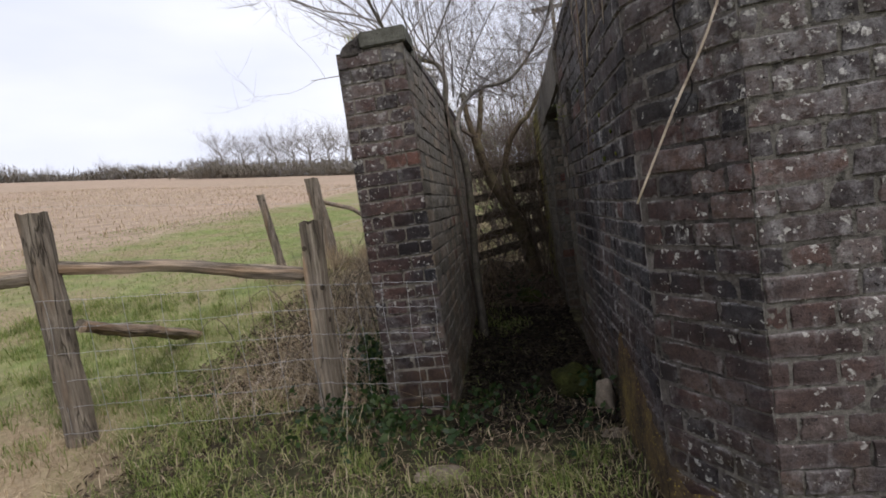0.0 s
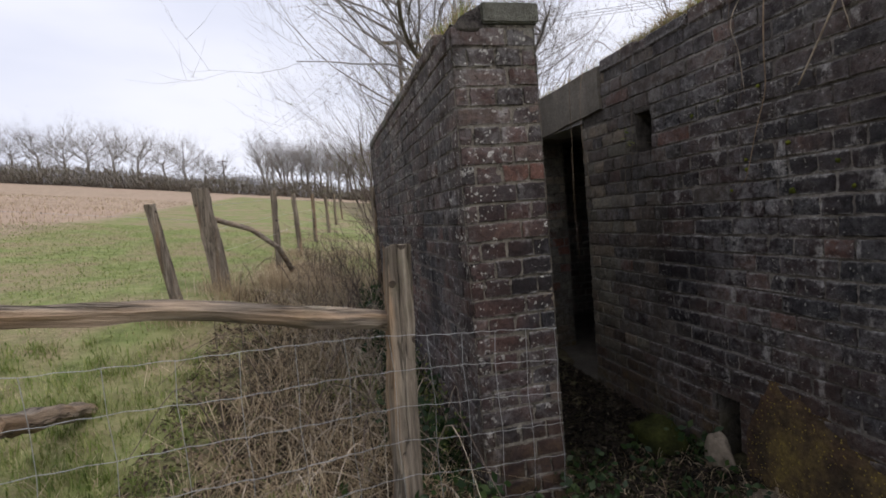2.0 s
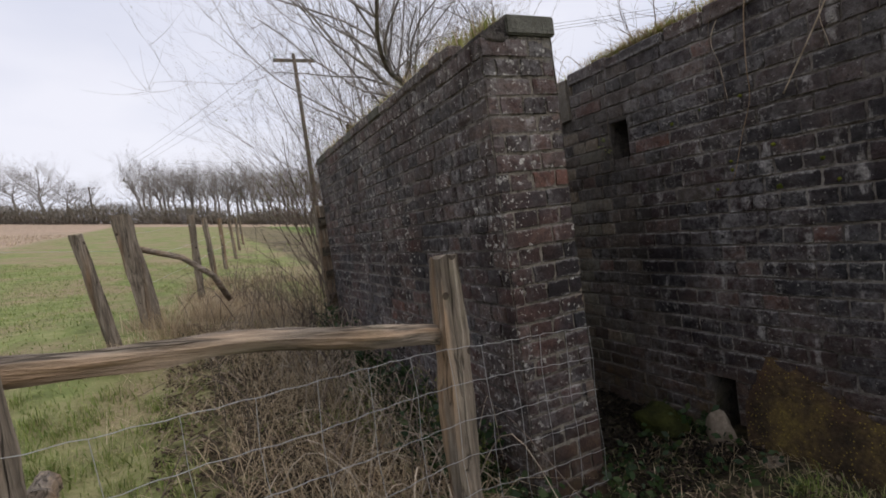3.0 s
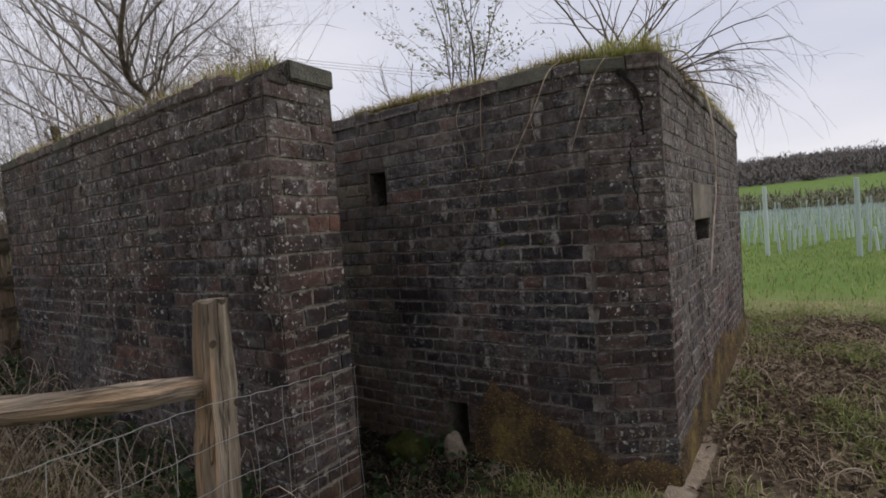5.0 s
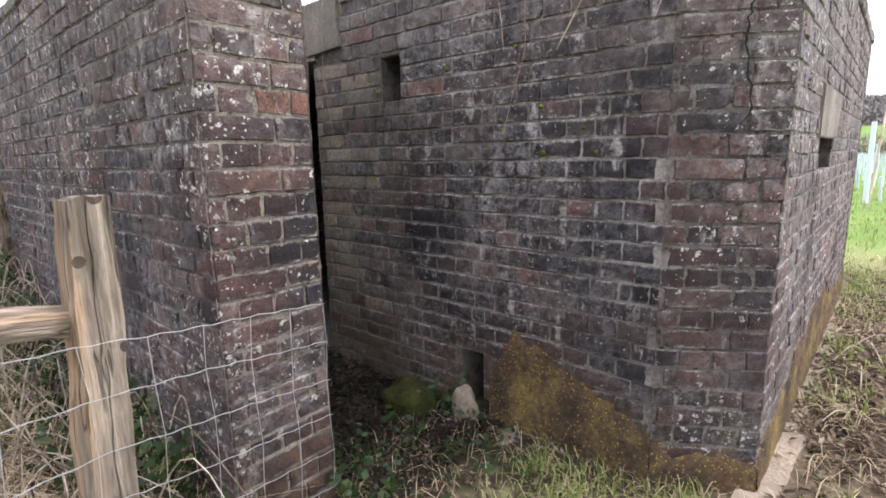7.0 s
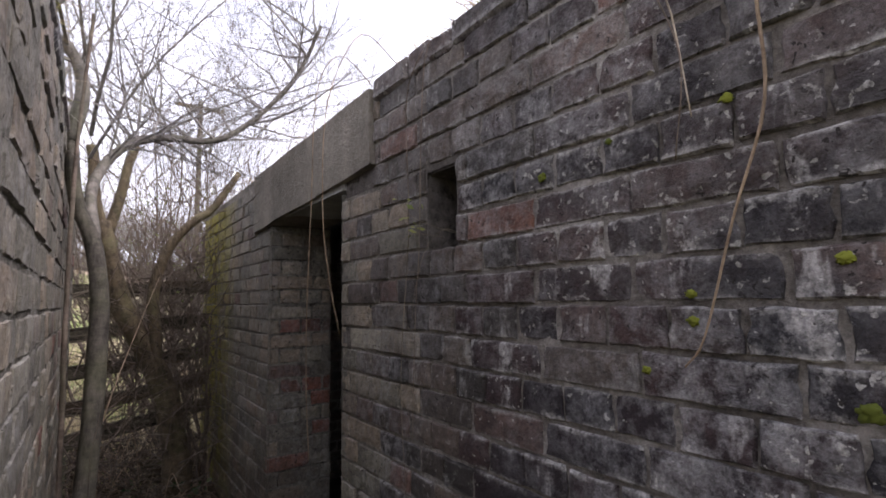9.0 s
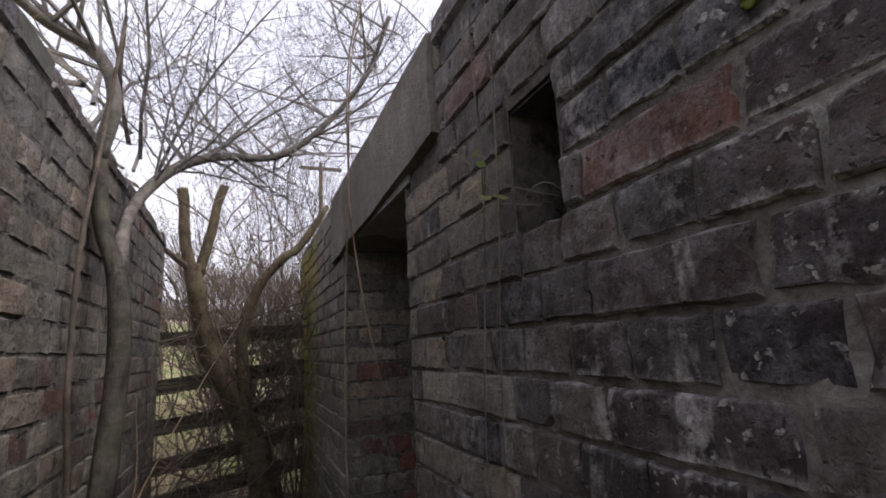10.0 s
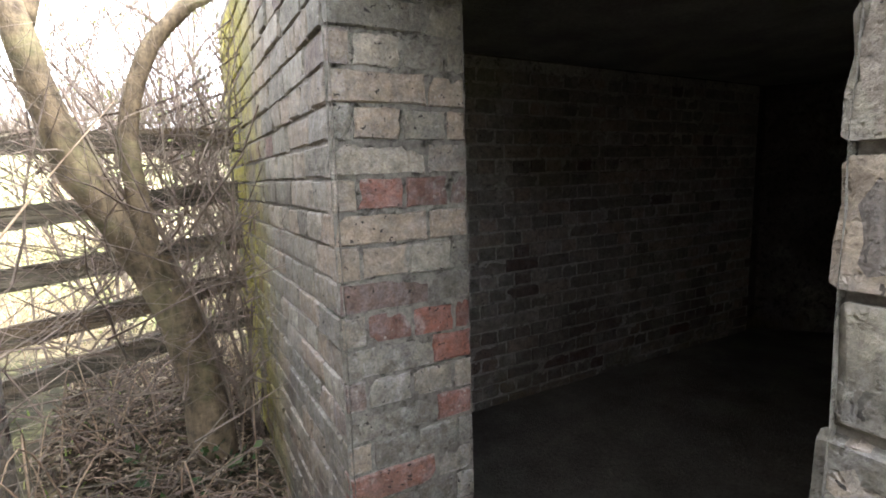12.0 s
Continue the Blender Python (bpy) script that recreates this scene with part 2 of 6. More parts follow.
def concrete_material(name, lo, hi):
    n = Nodes(name)
    fine = n.noise(55, 7, 0.7)
    c = n.ramp(n.noise(4, 6, 0.65), [(0.3, lo), (0.7, hi)])
    c = n.mix(0.6, c, n.ramp(fine, [(0.32, 0.55), (0.68, 1.25)]), "MULTIPLY")
    pit = n.ramp(n.voronoi(95), [(0.08, 0.0), (0.25, 1.0)])
    c = n.mix(0.35, c, n.ramp(n.noise(1.2, 4, stretch=(3, 3, 0.4)), [(0.4, 0.45), (0.62, 1.1)]), "MULTIPLY")
    return n.done(c, 0.93, n.math("ADD", fine, n.math("MULTIPLY", pit, 0.5)), 1.0, 0.012, 0.2)


def wood_material(name, lo, mid, hi, axis):
    """Weathered split wood: long grain, dark checks, ochre heartwood and a few knots."""
    n = Nodes(name)
    s, fine = [14, 14, 14], [60, 60, 60]
    s[axis], fine[axis] = 1.2, 1.6
    tc = n.t.nodes.new("ShaderNodeTexCoord").outputs["Object"]
    g = n.noise(2.6, 7, 0.65, vec=tc, stretch=tuple(s))
    c = n.ramp(g, [(0.3, lo), (0.52, mid), (0.72, hi)])
    c = n.mix(n.ramp(n.noise(2.2, 4, 0.6, vec=tc, stretch=tuple(0.3 * k for k in s)), [(0.5, 0.0), (0.64, 0.55)]), c, (mid[0] * 1.45, mid[1] * 1.05, mid[2] * 0.7))
    c = n.mix(0.5, c, n.ramp(n.noise(3, 4), [(0.35, 0.55), (0.65, 1.2)]), "MULTIPLY")
    grain = n.noise(2.0, 4, 0.7, vec=tc, stretch=tuple(fine))
    c = n.mix(0.65, c, n.ramp(grain, [(0.32, 0.45), (0.62, 1.2)]), "MULTIPLY")
    check = n.ramp(n.noise(1.1, 3, 0.5, vec=tc, stretch=tuple(s)), [(0.485, 1.0), (0.5, 0.08), (0.515, 1.0)])
    c = n.mix(0.55, c, check, "MULTIPLY")
    knot = n.math("LESS_THAN", n.voronoi(7.0, tc), 0.11)
    c = n.mix(n.math("MULTIPLY", knot, 0.8), c, (0.03, 0.02, 0.014))
    alg = n.ramp(n.noise(6, 4, 0.7), [(0.55, 0.0), (0.75, 0.5)])
    c = n.mix(alg, c, (0.13, 0.125, 0.07))
    return n.done(c, 0.85, n.math("ADD", n.math("ADD", g, grain), check), 1.0, 0.012, 0.2)


def bark_material(name, lo, hi, green):
    n = Nodes(name)
    g = n.noise(30, 6, 0.7, stretch=(1, 1, 0.45))
    c = n.ramp(g, [(0.3, lo), (0.7, hi)])
    c = n.mix(n.ramp(n.noise(5, 4, 0.65), [(0.48, 0.0), (0.66, 0.7)]), c, green)
    c = n.mix(0.8, c, n.ramp(n.noise(9, 6, 0.7), [(0.32, 0.45), (0.68, 1.45)]), "MULTIPLY")
    c = n.mix(0.3, c, n.ramp(n.noise(70, 4, 0.7, stretch=(0.4, 0.4, 1.6)), [(0.35, 0.45), (0.6, 1.2)]), "MULTIPLY")
    return n.done(c, 0.85, g, 0.9, 0.01, 0.2)


def leaf_material(name, stops, rough=0.6, glow=0.4):
    n = Nodes(name)
    c = n.ramp(n.random(), stops)
    c = n.mix(0.5, c, n.ramp(n.noise(3, 3), [(0.35, 0.6), (0.65, 1.25)]), "MULTIPLY")
    mat = n.done(c, rough, None, spec=0.25)
    thin = n.t.nodes.new("ShaderNodeBsdfTranslucent")
    n.t.links.new(c, thin.inputs["Color"])
    both = n.t.nodes.new("ShaderNodeMixShader")
    both.inputs[0].default_value = glow
    n.t.links.new(n.bsdf.outputs[0], both.inputs[1])
    n.t.links.new(thin.outputs[0], both.inputs[2])
    n.t.links.new(both.outputs[0], n.t.nodes["Material Output"].inputs["Surface"])
    return mat


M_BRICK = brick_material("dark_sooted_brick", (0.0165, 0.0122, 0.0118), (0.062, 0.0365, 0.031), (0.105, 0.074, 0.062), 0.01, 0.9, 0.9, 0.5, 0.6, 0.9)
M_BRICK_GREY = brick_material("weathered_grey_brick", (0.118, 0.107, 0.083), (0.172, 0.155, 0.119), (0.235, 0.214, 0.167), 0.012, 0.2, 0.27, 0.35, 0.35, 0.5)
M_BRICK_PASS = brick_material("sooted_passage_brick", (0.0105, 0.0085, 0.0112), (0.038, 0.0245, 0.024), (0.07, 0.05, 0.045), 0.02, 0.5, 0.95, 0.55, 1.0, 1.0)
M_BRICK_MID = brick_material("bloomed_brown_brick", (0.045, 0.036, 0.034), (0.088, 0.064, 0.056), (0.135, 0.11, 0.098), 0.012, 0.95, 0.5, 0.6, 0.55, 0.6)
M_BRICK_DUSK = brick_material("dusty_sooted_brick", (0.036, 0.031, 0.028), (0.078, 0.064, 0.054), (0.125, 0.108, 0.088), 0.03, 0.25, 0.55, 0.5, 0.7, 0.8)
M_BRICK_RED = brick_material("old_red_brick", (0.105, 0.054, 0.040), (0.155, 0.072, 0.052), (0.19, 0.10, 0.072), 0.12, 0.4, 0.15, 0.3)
M_MORTAR = mortar_material("sooty_mortar", (0.06, 0.053, 0.048), (0.13, 0.115, 0.101), (0.30, 0.277, 0.246))
M_MORTAR_PASS = blended_mortar()
M_MORTAR_PALE = mortar_material("pale_lime_mortar", (0.10, 0.088, 0.072), (0.20, 0.178, 0.145), (0.34, 0.31, 0.255))
M_MORTAR_GREY = mortar_material("grey_dust_mortar", (0.115, 0.106, 0.09), (0.175, 0.162, 0.138), (0.24, 0.225, 0.19))
# Inner wall colours raised to imitate light that hardly reaches this room.
M_BRICK_IN = brick_material("brightened_inner_brick", (0.17, 0.152, 0.13), (0.24, 0.222, 0.192), (0.33, 0.31, 0.27), 0.004, 0.1, 0.25, 0.4, 0.3, 0.8)
M_MORTAR_IN = mortar_material("brightened_inner_mortar", (0.3, 0.28, 0.25), (0.42, 0.395, 0.35), (0.52, 0.49, 0.44))
M_CONC = concrete_material("lintel_concrete", (0.16, 0.14, 0.115), (0.30, 0.27, 0.22))
M_COPE = concrete_material("grey_green_coping", (0.085, 0.085, 0.068), (0.20, 0.195, 0.16))
M_FOOT = concrete_material("footing_concrete", (0.17, 0.135, 0.10), (0.36, 0.295, 0.22))
M_DARKIN = concrete_material("soffit_concrete", (0.32, 0.32, 0.30), (0.48, 0.47, 0.44))
M_FLOOR = concrete_material("dirty_floor", (0.09, 0.08, 0.068), (0.19, 0.17, 0.14))
M_POST = wood_material("weathered_post", (0.10, 0.08, 0.061), (0.25, 0.207, 0.157), (0.43, 0.37, 0.285), 2)
M_RAIL = wood_material("weathered_rail", (0.125, 0.099, 0.075), (0.31, 0.256, 0.196), (0.50, 0.43, 0.335), 0)
M_WIRE = Nodes("galvanised_wire").done((0.45, 0.45, 0.45), 0.45)
M_WIRE.node_tree.nodes["Principled BSDF"].inputs["Metallic"].default_value = 0.7


def ground_material():
    n = Nodes("rough_pasture")
    x, y = n.axis(0), n.axis(1)
    n1, n2, n3 = n.noise(0.9, 5, 0.6), n.noise(5, 5, 0.65), n.noise(32, 5, 0.7)
    grass = n.ramp(n2, [(0.3, (0.12, 0.145, 0.05)), (0.5, (0.20, 0.235, 0.08)), (0.7, (0.30, 0.31, 0.135))])
    straw = n.ramp(n3, [(0.3, (0.17, 0.125, 0.075)), (0.7, (0.43, 0.33, 0.21))])
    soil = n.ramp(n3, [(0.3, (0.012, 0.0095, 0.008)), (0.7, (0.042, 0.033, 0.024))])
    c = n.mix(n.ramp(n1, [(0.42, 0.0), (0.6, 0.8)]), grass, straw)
    # trodden litter and bare soil close round the walls, darkened for passage shade
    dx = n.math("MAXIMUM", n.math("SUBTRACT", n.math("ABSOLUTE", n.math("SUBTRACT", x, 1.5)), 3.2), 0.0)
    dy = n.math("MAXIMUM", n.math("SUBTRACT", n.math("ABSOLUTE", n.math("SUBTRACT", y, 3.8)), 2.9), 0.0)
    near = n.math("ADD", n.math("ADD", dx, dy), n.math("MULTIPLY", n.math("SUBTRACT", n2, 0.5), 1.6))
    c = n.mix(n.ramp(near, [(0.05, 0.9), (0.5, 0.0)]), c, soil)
    mulch = n.math("MULTIPLY", n.math("MULTIPLY", n.ramp(x, [(0.3, 0.0), (0.7, 1.0)]), n.ramp(n.math("DIVIDE", x, 10.0), [(0.5, 1.0), (0.62, 0.0)])), n.math("MULTIPLY", n.ramp(n.math("ADD", n.math("MULTIPLY", y, 0.3), n.math("MULTIPLY", n2, 0.5)), [(0.0, 0.0), (0.2, 1.0)]), n.ramp(n1, [(0.35, 1.0), (0.62, 0.35)])))
    c = n.mix(mulch, c, n.ramp(n3, [(0.3, (0.05, 0.038, 0.027)), (0.7, (0.2, 0.15, 0.105))]))
    # sandy bare patch trodden by the gap in the fence
    ex, ey = n.math("ADD", x, 2.6), n.math("SUBTRACT", y, 1.3)
    patch = n.math("ADD", n.math("ADD", n.math("MULTIPLY", ex, ex), n.math("MULTIPLY", ey, ey)), n.math("MULTIPLY", n.math("SUBTRACT", n2, 0.5), 2.4))
    c = n.mix(n.ramp(patch, [(0.25, 0.85), (0.8, 0.0)]), c, n.ramp(n3, [(0.3, (0.24, 0.175, 0.105)), (0.7, (0.46, 0.36, 0.235))]))
    lush = n.ramp(n.noise(0.5, 4), [(0.3, (0.085, 0.15, 0.03)), (0.7, (0.15, 0.225, 0.055))])
    c = n.mix(n.math("MULTIPLY", n.ramp(x, [(0.0, 0.0), (1.0, 1.0)]), n.ramp(n.math("DIVIDE", x, 10.0), [(0.45, 0.0), (0.75, 1.0)])), c, lush)
    # cropped stubble past the grass strip
    edge = n.math("ADD", n.math("ADD", n.math("MULTIPLY", x, -1.0), n.math("MULTIPLY", y, -0.065)), n.math("MULTIPLY", n.math("SUBTRACT", n2, 0.5), 1.2))
    stub_f = n.ramp(n.math("DIVIDE", edge, 20.0), [(0.315, 0.0), (0.36, 1.0)])
    stub_f = n.math("MAXIMUM", stub_f, n.ramp(n.math("DIVIDE", n.math("ADD", y, n.math("MULTIPLY", n1, 6.0)), 100.0), [(0.74, 0.0), (0.76, 1.0)]))
    rows = n.noise(1.0, 6, 0.75, stretch=(3.0, 0.8, 1))
    stub = n.ramp(rows, [(0.3, (0.22, 0.165, 0.115)), (0.6, (0.42, 0.32, 0.225)), (0.75, (0.52, 0.42, 0.31))])
    stub = n.mix(n.ramp(n.noise(0.12, 4), [(0.45, 0.0), (0.65, 0.5)]), stub, (0.42, 0.30, 0.22))
    c = n.mix(stub_f, c, stub)
    # wooded slope and meadow on the distant hill
    r = n.t.nodes.new("ShaderNodeVectorMath")
    r.operation = "LENGTH"
    n.t.links.new(n.pos, r.inputs[0])
    hz = n.axis(2)
    farhill = n.math("MULTIPLY", n.ramp(n.math("DIVIDE", x, 200), [(0.6, 0.0), (0.65, 1.0)]), n.ramp(n.math("DIVIDE", n.math("ADD", hz, n.math("MULTIPLY", y, 0.03)), 50), [(0.18, 0.0), (0.20, 1.0)]))
    c = n.mix(farhill, c, n.ramp(n.noise(0.06, 8, 0.8), [(0.35, (0.07, 0.068, 0.066)), (0.65, (0.14, 0.13, 0.115))]))
    return n.done(c, 0.95, n.math("ADD", n2, n3), 0.7, 0.03, 0.12)


M_GROUND = ground_material()

# ---------------------------------------------------------------- the land
def spread(lo, hi, fine_lo, fine_hi, step, grow=1.22):
    a = list(np.arange(fine_lo, fine_hi + 1e-6, step))
    s, v = step, a[-1]
    while v < hi:
        s *= grow
        v += s
        a.append(v)
    s, v = step, a[0]
    while v > lo:
        s *= grow
        v -= s
        a.insert(0, v)
    return a


gx, gy = spread(-3000, 3000, -6, 6, 0.09, 1.09), spread(-3000, 3000, -2, 8, 0.09, 1.09)
gv = [(x, y, ground_z(x, y)) for y in gy for x in gx]
gw = len(gx)
gf = [(j * gw + i, j * gw + i + 1, (j + 1) * gw + i + 1, (j + 1) * gw + i) for j in range(len(gy) - 1) for i in range(gw - 1)]
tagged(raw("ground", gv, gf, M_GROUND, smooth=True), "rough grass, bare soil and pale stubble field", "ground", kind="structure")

# ---------------------------------------------------------------- pillbox shell
XW, XI = 0.39, 0.72           # outer and inner face of the passage wall
YA, YE = 1.58, 6.22           # its ends
BX, BY = 0.59, 1.265         # corner between the short angled face and the long front
CX, CY = 4.0, 1.17            # far end of the front
TOP = 2.16
DOOR0, DOOR1, HEAD = 3.53, 4.415, 1.845


def holder(name, label, category, kind=""):
    return tagged(new(name), label, category, kind=kind)


def brick_mesh(w, h, d, seed, mat):
    """One worn brick: an uneven front with broken arrises. Front looks to -y, centred on x and z."""
    q = random.Random(seed)
    e = 0.0045
    nx, nz = (7 if w > 0.15 else 5), 4
    xs = [-w / 2 + e + (w - 2 * e) * i / (nx - 1) for i in range(nx)]
    zs = [-h / 2 + e + (h - 2 * e) * j / (nz - 1) for j in range(nz)]
    verts, faces = [], []
    chips = [(q.choice((-w / 2, w / 2, q.uniform(-w / 2, w / 2))), q.choice((-h / 2, h / 2)), q.uniform(0.010, 0.022)) for k in range(q.randint(0, 3))]
    tx, tz = q.uniform(-0.012, 0.012), q.uniform(-0.03, 0.03)
    for j, z in enumerate(zs):
        for i, x in enumerate(xs):
            rim = i in (0, nx - 1) or j in (0, nz - 1)
            y = 0.0022 + 0.0022 * noise.noise((x * 28 + seed, z * 28, 0.0)) + x * tx + z * tz + (q.uniform(0, 0.0025) if rim else 0)
            for cx, cz, cr in chips:
                k = 1 - math.hypot(x - cx, z - cz) / cr
                if k > 0:
                    y += 0.0045 * min(1.0, k * 1.6)
            verts.append((x + q.uniform(-0.0035, 0.0035), y, z + (0.0025 * noise.noise((x * 22, seed, j * 0.4)) + q.uniform(-0.0012, 0.0012) if j in (0, nz - 1) else q.uniform(-0.003, 0.003))))
    for j in range(nz - 1):
        for i in range(nx - 1):
            a = j * nx + i
            faces.append((a, a + 1, a + nx + 1, a + nx))
    ring = list(range(nx)) + [j * nx + nx - 1 for j in range(1, nz)] + [(nz - 1) * nx + i for i in range(nx - 2, -1, -1)] + [j * nx for j in range(nz - 2, 0, -1)]
    mid, m_ = len(verts), len(ring)
    for k in ring:
        x, y, z = verts[k]
        i, j = k % nx, k // nx
        sx = -1 if i == 0 else 1 if i == nx - 1 else 0
        sz = -1 if j == 0 else 1 if j == nz - 1 else 0
        verts.append((x + sx * e * q.uniform(0.4, 1.1), y + e * q.uniform(0.7, 1.8), z + sz * e * q.uniform(0.4, 1.1)))
    back = len(verts)
    for k in range(m_):
        x, y, z = verts[mid + k]
        verts.append((x, d, z))
    for k in range(m_):
        m = (k + 1) % m_
        faces.append((ring[k], mid + k, mid + m, ring[m]))
        faces.append((mid + k, back + k, back + m, mid + m))
    me = bpy.data.meshes.new("brick")
    me.from_pydata(verts, [], faces)
    me.update()
    me.materials.append(mat)
    return me


BRICK_S = {m: [brick_mesh(0.219, 0.0695, 0.05, 100 + i, m) for i in range(14)] for m in (M_BRICK, M_BRICK_PASS, M_BRICK_MID, M_BRICK_GREY, M_BRICK_DUSK, M_BRICK_RED, M_BRICK_IN)}
BRICK_H = {m: [brick_mesh(0.1065, 0.0695, 0.05, 200 + i, m) for i in range(12)] for m in (M_BRICK, M_BRICK_PASS, M_BRICK_MID, M_BRICK_GREY, M_BRICK_DUSK, M_BRICK_RED, M_BRICK_IN)}
BRICK_DATA = {}
for me in [k for g in (BRICK_S, BRICK_H) for m in g for k in g[m]]:
    BRICK_DATA[me.name] = (np.array([v.co[:] for v in me.vertices]), [tuple(p.vertices) for p in me.polygons])


def brick_face(parent, start, end, z0, z1, holes=(), near=None, shift=0.0, seed=1, flip=0, mat=None, change=None, reds=(), bed=None, depth=0.0062):
    """Bricks in English bond on the plan line start-end, whose outside lies to the right of that way. Those with their
    middle between the two lengths in near are objects; the others are one mesh."""
    q = random.Random(seed)
    s, e = Vector((*start, 0)), Vector((*end, 0))
    L = (e - s).length
    ux = (e - s).normalized()
    turn = math.atan2(ux.y, ux.x)
    out = Vector((ux.y, -ux.x, 0))
    singles, rest, vs_n = 0, {}, {}
    lead = mat or M_BRICK
    for k in range(int((z1 - z0) / COURSE + 0.01)):
        zc = z0 + (k + 0.5) * COURSE
        head = (k + flip) % 2 == 1
        pitch = 0.1125 if head else 0.225
        off = shift + (0.056 if head else 0.0) + q.uniform(-0.006, 0.006)
        gaps = [(a, b) for a, b, c, d in holes if c < zc < d]
        spans, u = [], 0.0
        for a, b in sorted(gaps):
            if a > u:
                spans.append((u, a))
            u = max(u, b)
        if u < L:
            spans.append((u, L))
        for a, b in spans:
            i = math.floor((a - off) / pitch)
            while off + i * pitch < b:
                p0, p1 = off + i * pitch, off + (i + 1) * pitch
                i += 1
                c0, c1 = max(p0, a), min(p1, b)
                if c1 - c0 < 0.035:
                    continue
                mid = (c0 + c1) / 2
                kind = lead
                if change:
                    f = mid + q.gauss(0, 0.14) - change
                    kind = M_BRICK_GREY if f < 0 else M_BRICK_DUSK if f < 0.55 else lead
                if any(a < mid < b and abs(zc - z) < 0.037 for a, b, z in reds):
                    kind = M_BRICK_RED
                as_head = head
                if not head and q.random() < 0.12 and c1 - c0 > 0.2:
                    pieces = [(c0, (c0 + c1) / 2), ((c0 + c1) / 2, c1)]
                    as_head = True
                else:
                    pieces = [(c0, c1)]
                for d0, d1 in pieces:
                    w = d1 - d0 - q.uniform(0.003, 0.008)
                    me = q.choice((BRICK_H if as_head or w < 0.14 else BRICK_S)[kind])
                    full = 0.1065 if as_head or w < 0.14 else 0.219
                    proud = q.uniform(-0.002, 0.005)
                    place = s + ux * ((d0 + d1) / 2) + out * proud + Vector((0, 0, zc + q.uniform(-0.002, 0.002)))
                    m = Matrix.LocRotScale(place, Euler((q.uniform(-0.015, 0.015), q.uniform(-0.008, 0.008), turn + q.uniform(-0.012, 0.012))), Vector((w / full, 1, q.uniform(0.97, 1.02))))
                    if near and near[0] < mid < near[1] and near[2] < zc < near[3] and singles < 300:
                        ob = new("brick", me)
                        ob.parent = parent
                        ob.matrix_basis = m
                        singles += 1
                    else:
                        v, f = BRICK_DATA[me.name]
                        mm = np.array(m)
                        vs, fs = rest.setdefault(kind, ([], []))
                        base = sum(len(k) for k in vs[-1:]) + (vs_n.get(kind, 0))
                        vs.append(v @ mm[:3, :3].T + mm[:3, 3])
                        fs.extend([tuple(x + base for x in t) for t in f])
                        vs_n[kind] = base
    for kind, (vs, fs) in rest.items():
        ob = raw("brickwork", np.concatenate(vs), fs, kind, parent)
        ob["kind"] = "stuff"
    # bedding mortar, smeared over some arrises
    step = 0.022
    nu, nv = max(2, int(L / step)), max(2, int((z1 - z0) / step))
    mv, mf = [], []
    for j in range(nv + 1):
        for i in range(nu + 1):
            u, z = L * i / nu, z0 + (z1 - z0) * j / nv
            p = s + ux * u + Vector((0, 0, z))
            o = -depth + 0.0011 * noise.noise(p * 7) + 0.0014 * noise.noise(p * 29)
            mv.append(p + out * o)
    for j in range(nv):
        for i in range(nu):
            u, z = L * (i + 0.5) / nu, z0 + (z1 - z0) * (j + 0.5) / nv
            if any(a - 0.003 < u < b + 0.003 and c - 0.003 < z < d + 0.003 for a, b, c, d in holes):
                continue
            k = j * (nu + 1) + i
            mf.append((k, k + 1, k + nu + 2, k + nu + 1))
    raw("mortar_bed", mv, mf, bed or M_MORTAR, parent, True)
    return singles

# passage wall: mortar core with the doorway and the loophole cut through it
REC = 0.014
wall_pass = holder("wall_passage", "sooty dark brick pillbox wall with white lichen", "wall", "structure")
LOOP = (2.835, 2.975, 1.575, 1.80)
HOLE = (2.31, 2.48, 0.02, 0.40)


def core(bm, x0, x1, ya, yb, za, zb):
    if yb - ya > 1e-4 and zb - za > 1e-4:
        box(bm, x0, x1, ya, yb, za, zb)


bm = bmesh.new()
xo = XW + REC
core(bm, xo, XI, YA, HOLE[0], -0.3, TOP)
core(bm, xo, XI, HOLE[0], HOLE[1], HOLE[3], TOP)
core(bm, xo + 0.22, XI, HOLE[0], HOLE[1], -0.3, HOLE[3])
core(bm, xo, XI, HOLE[1], LOOP[0], -0.3, TOP)
core(bm, xo, XI, LOOP[0], LOOP[1], -0.3, LOOP[2])
core(bm, xo, XI, LOOP[0], LOOP[1], LOOP[3], TOP)
core(bm, xo, XI, LOOP[1], DOOR0 - REC, -0.3, TOP)
core(bm, xo, XI, DOOR1 + REC, YE, -0.3, TOP)
part("mortar", bm, M_MORTAR, wall_pass)

wall_front = holder("wall_front", "dark brick pillbox front with a concrete-headed loophole", "wall", "structure")
n_front = Vector((CY - BY, -(CX - BX), 0)).normalized()
bm = bmesh.new()
inx, iny = -n_front.x * 0.36, -n_front.y * 0.36
rx_, ry_ = -n_front.x * REC, -n_front.y * REC


def along(u, depth=REC):
    f = Vector((CX - BX, CY - BY, 0)).normalized()
    return (BX + f.x * u - n_front.x * depth, BY + f.y * u - n_front.y * depth)


FL = math.hypot(CX - BX, CY - BY)
EMB = (0.78, 1.32, 1.205, 1.36)
for u0, u1, za, zb in ((0.0, EMB[0], -0.3, TOP), (EMB[0], EMB[1], -0.3, EMB[2]), (EMB[0], EMB[1], EMB[3], TOP), (EMB[1], FL, -0.3, TOP)):
    prism(bm, [along(u0), along(u1), along(u1, 0.36), along(u0, 0.36)], za, zb)
part("mortar", bm, M_MORTAR, wall_front)

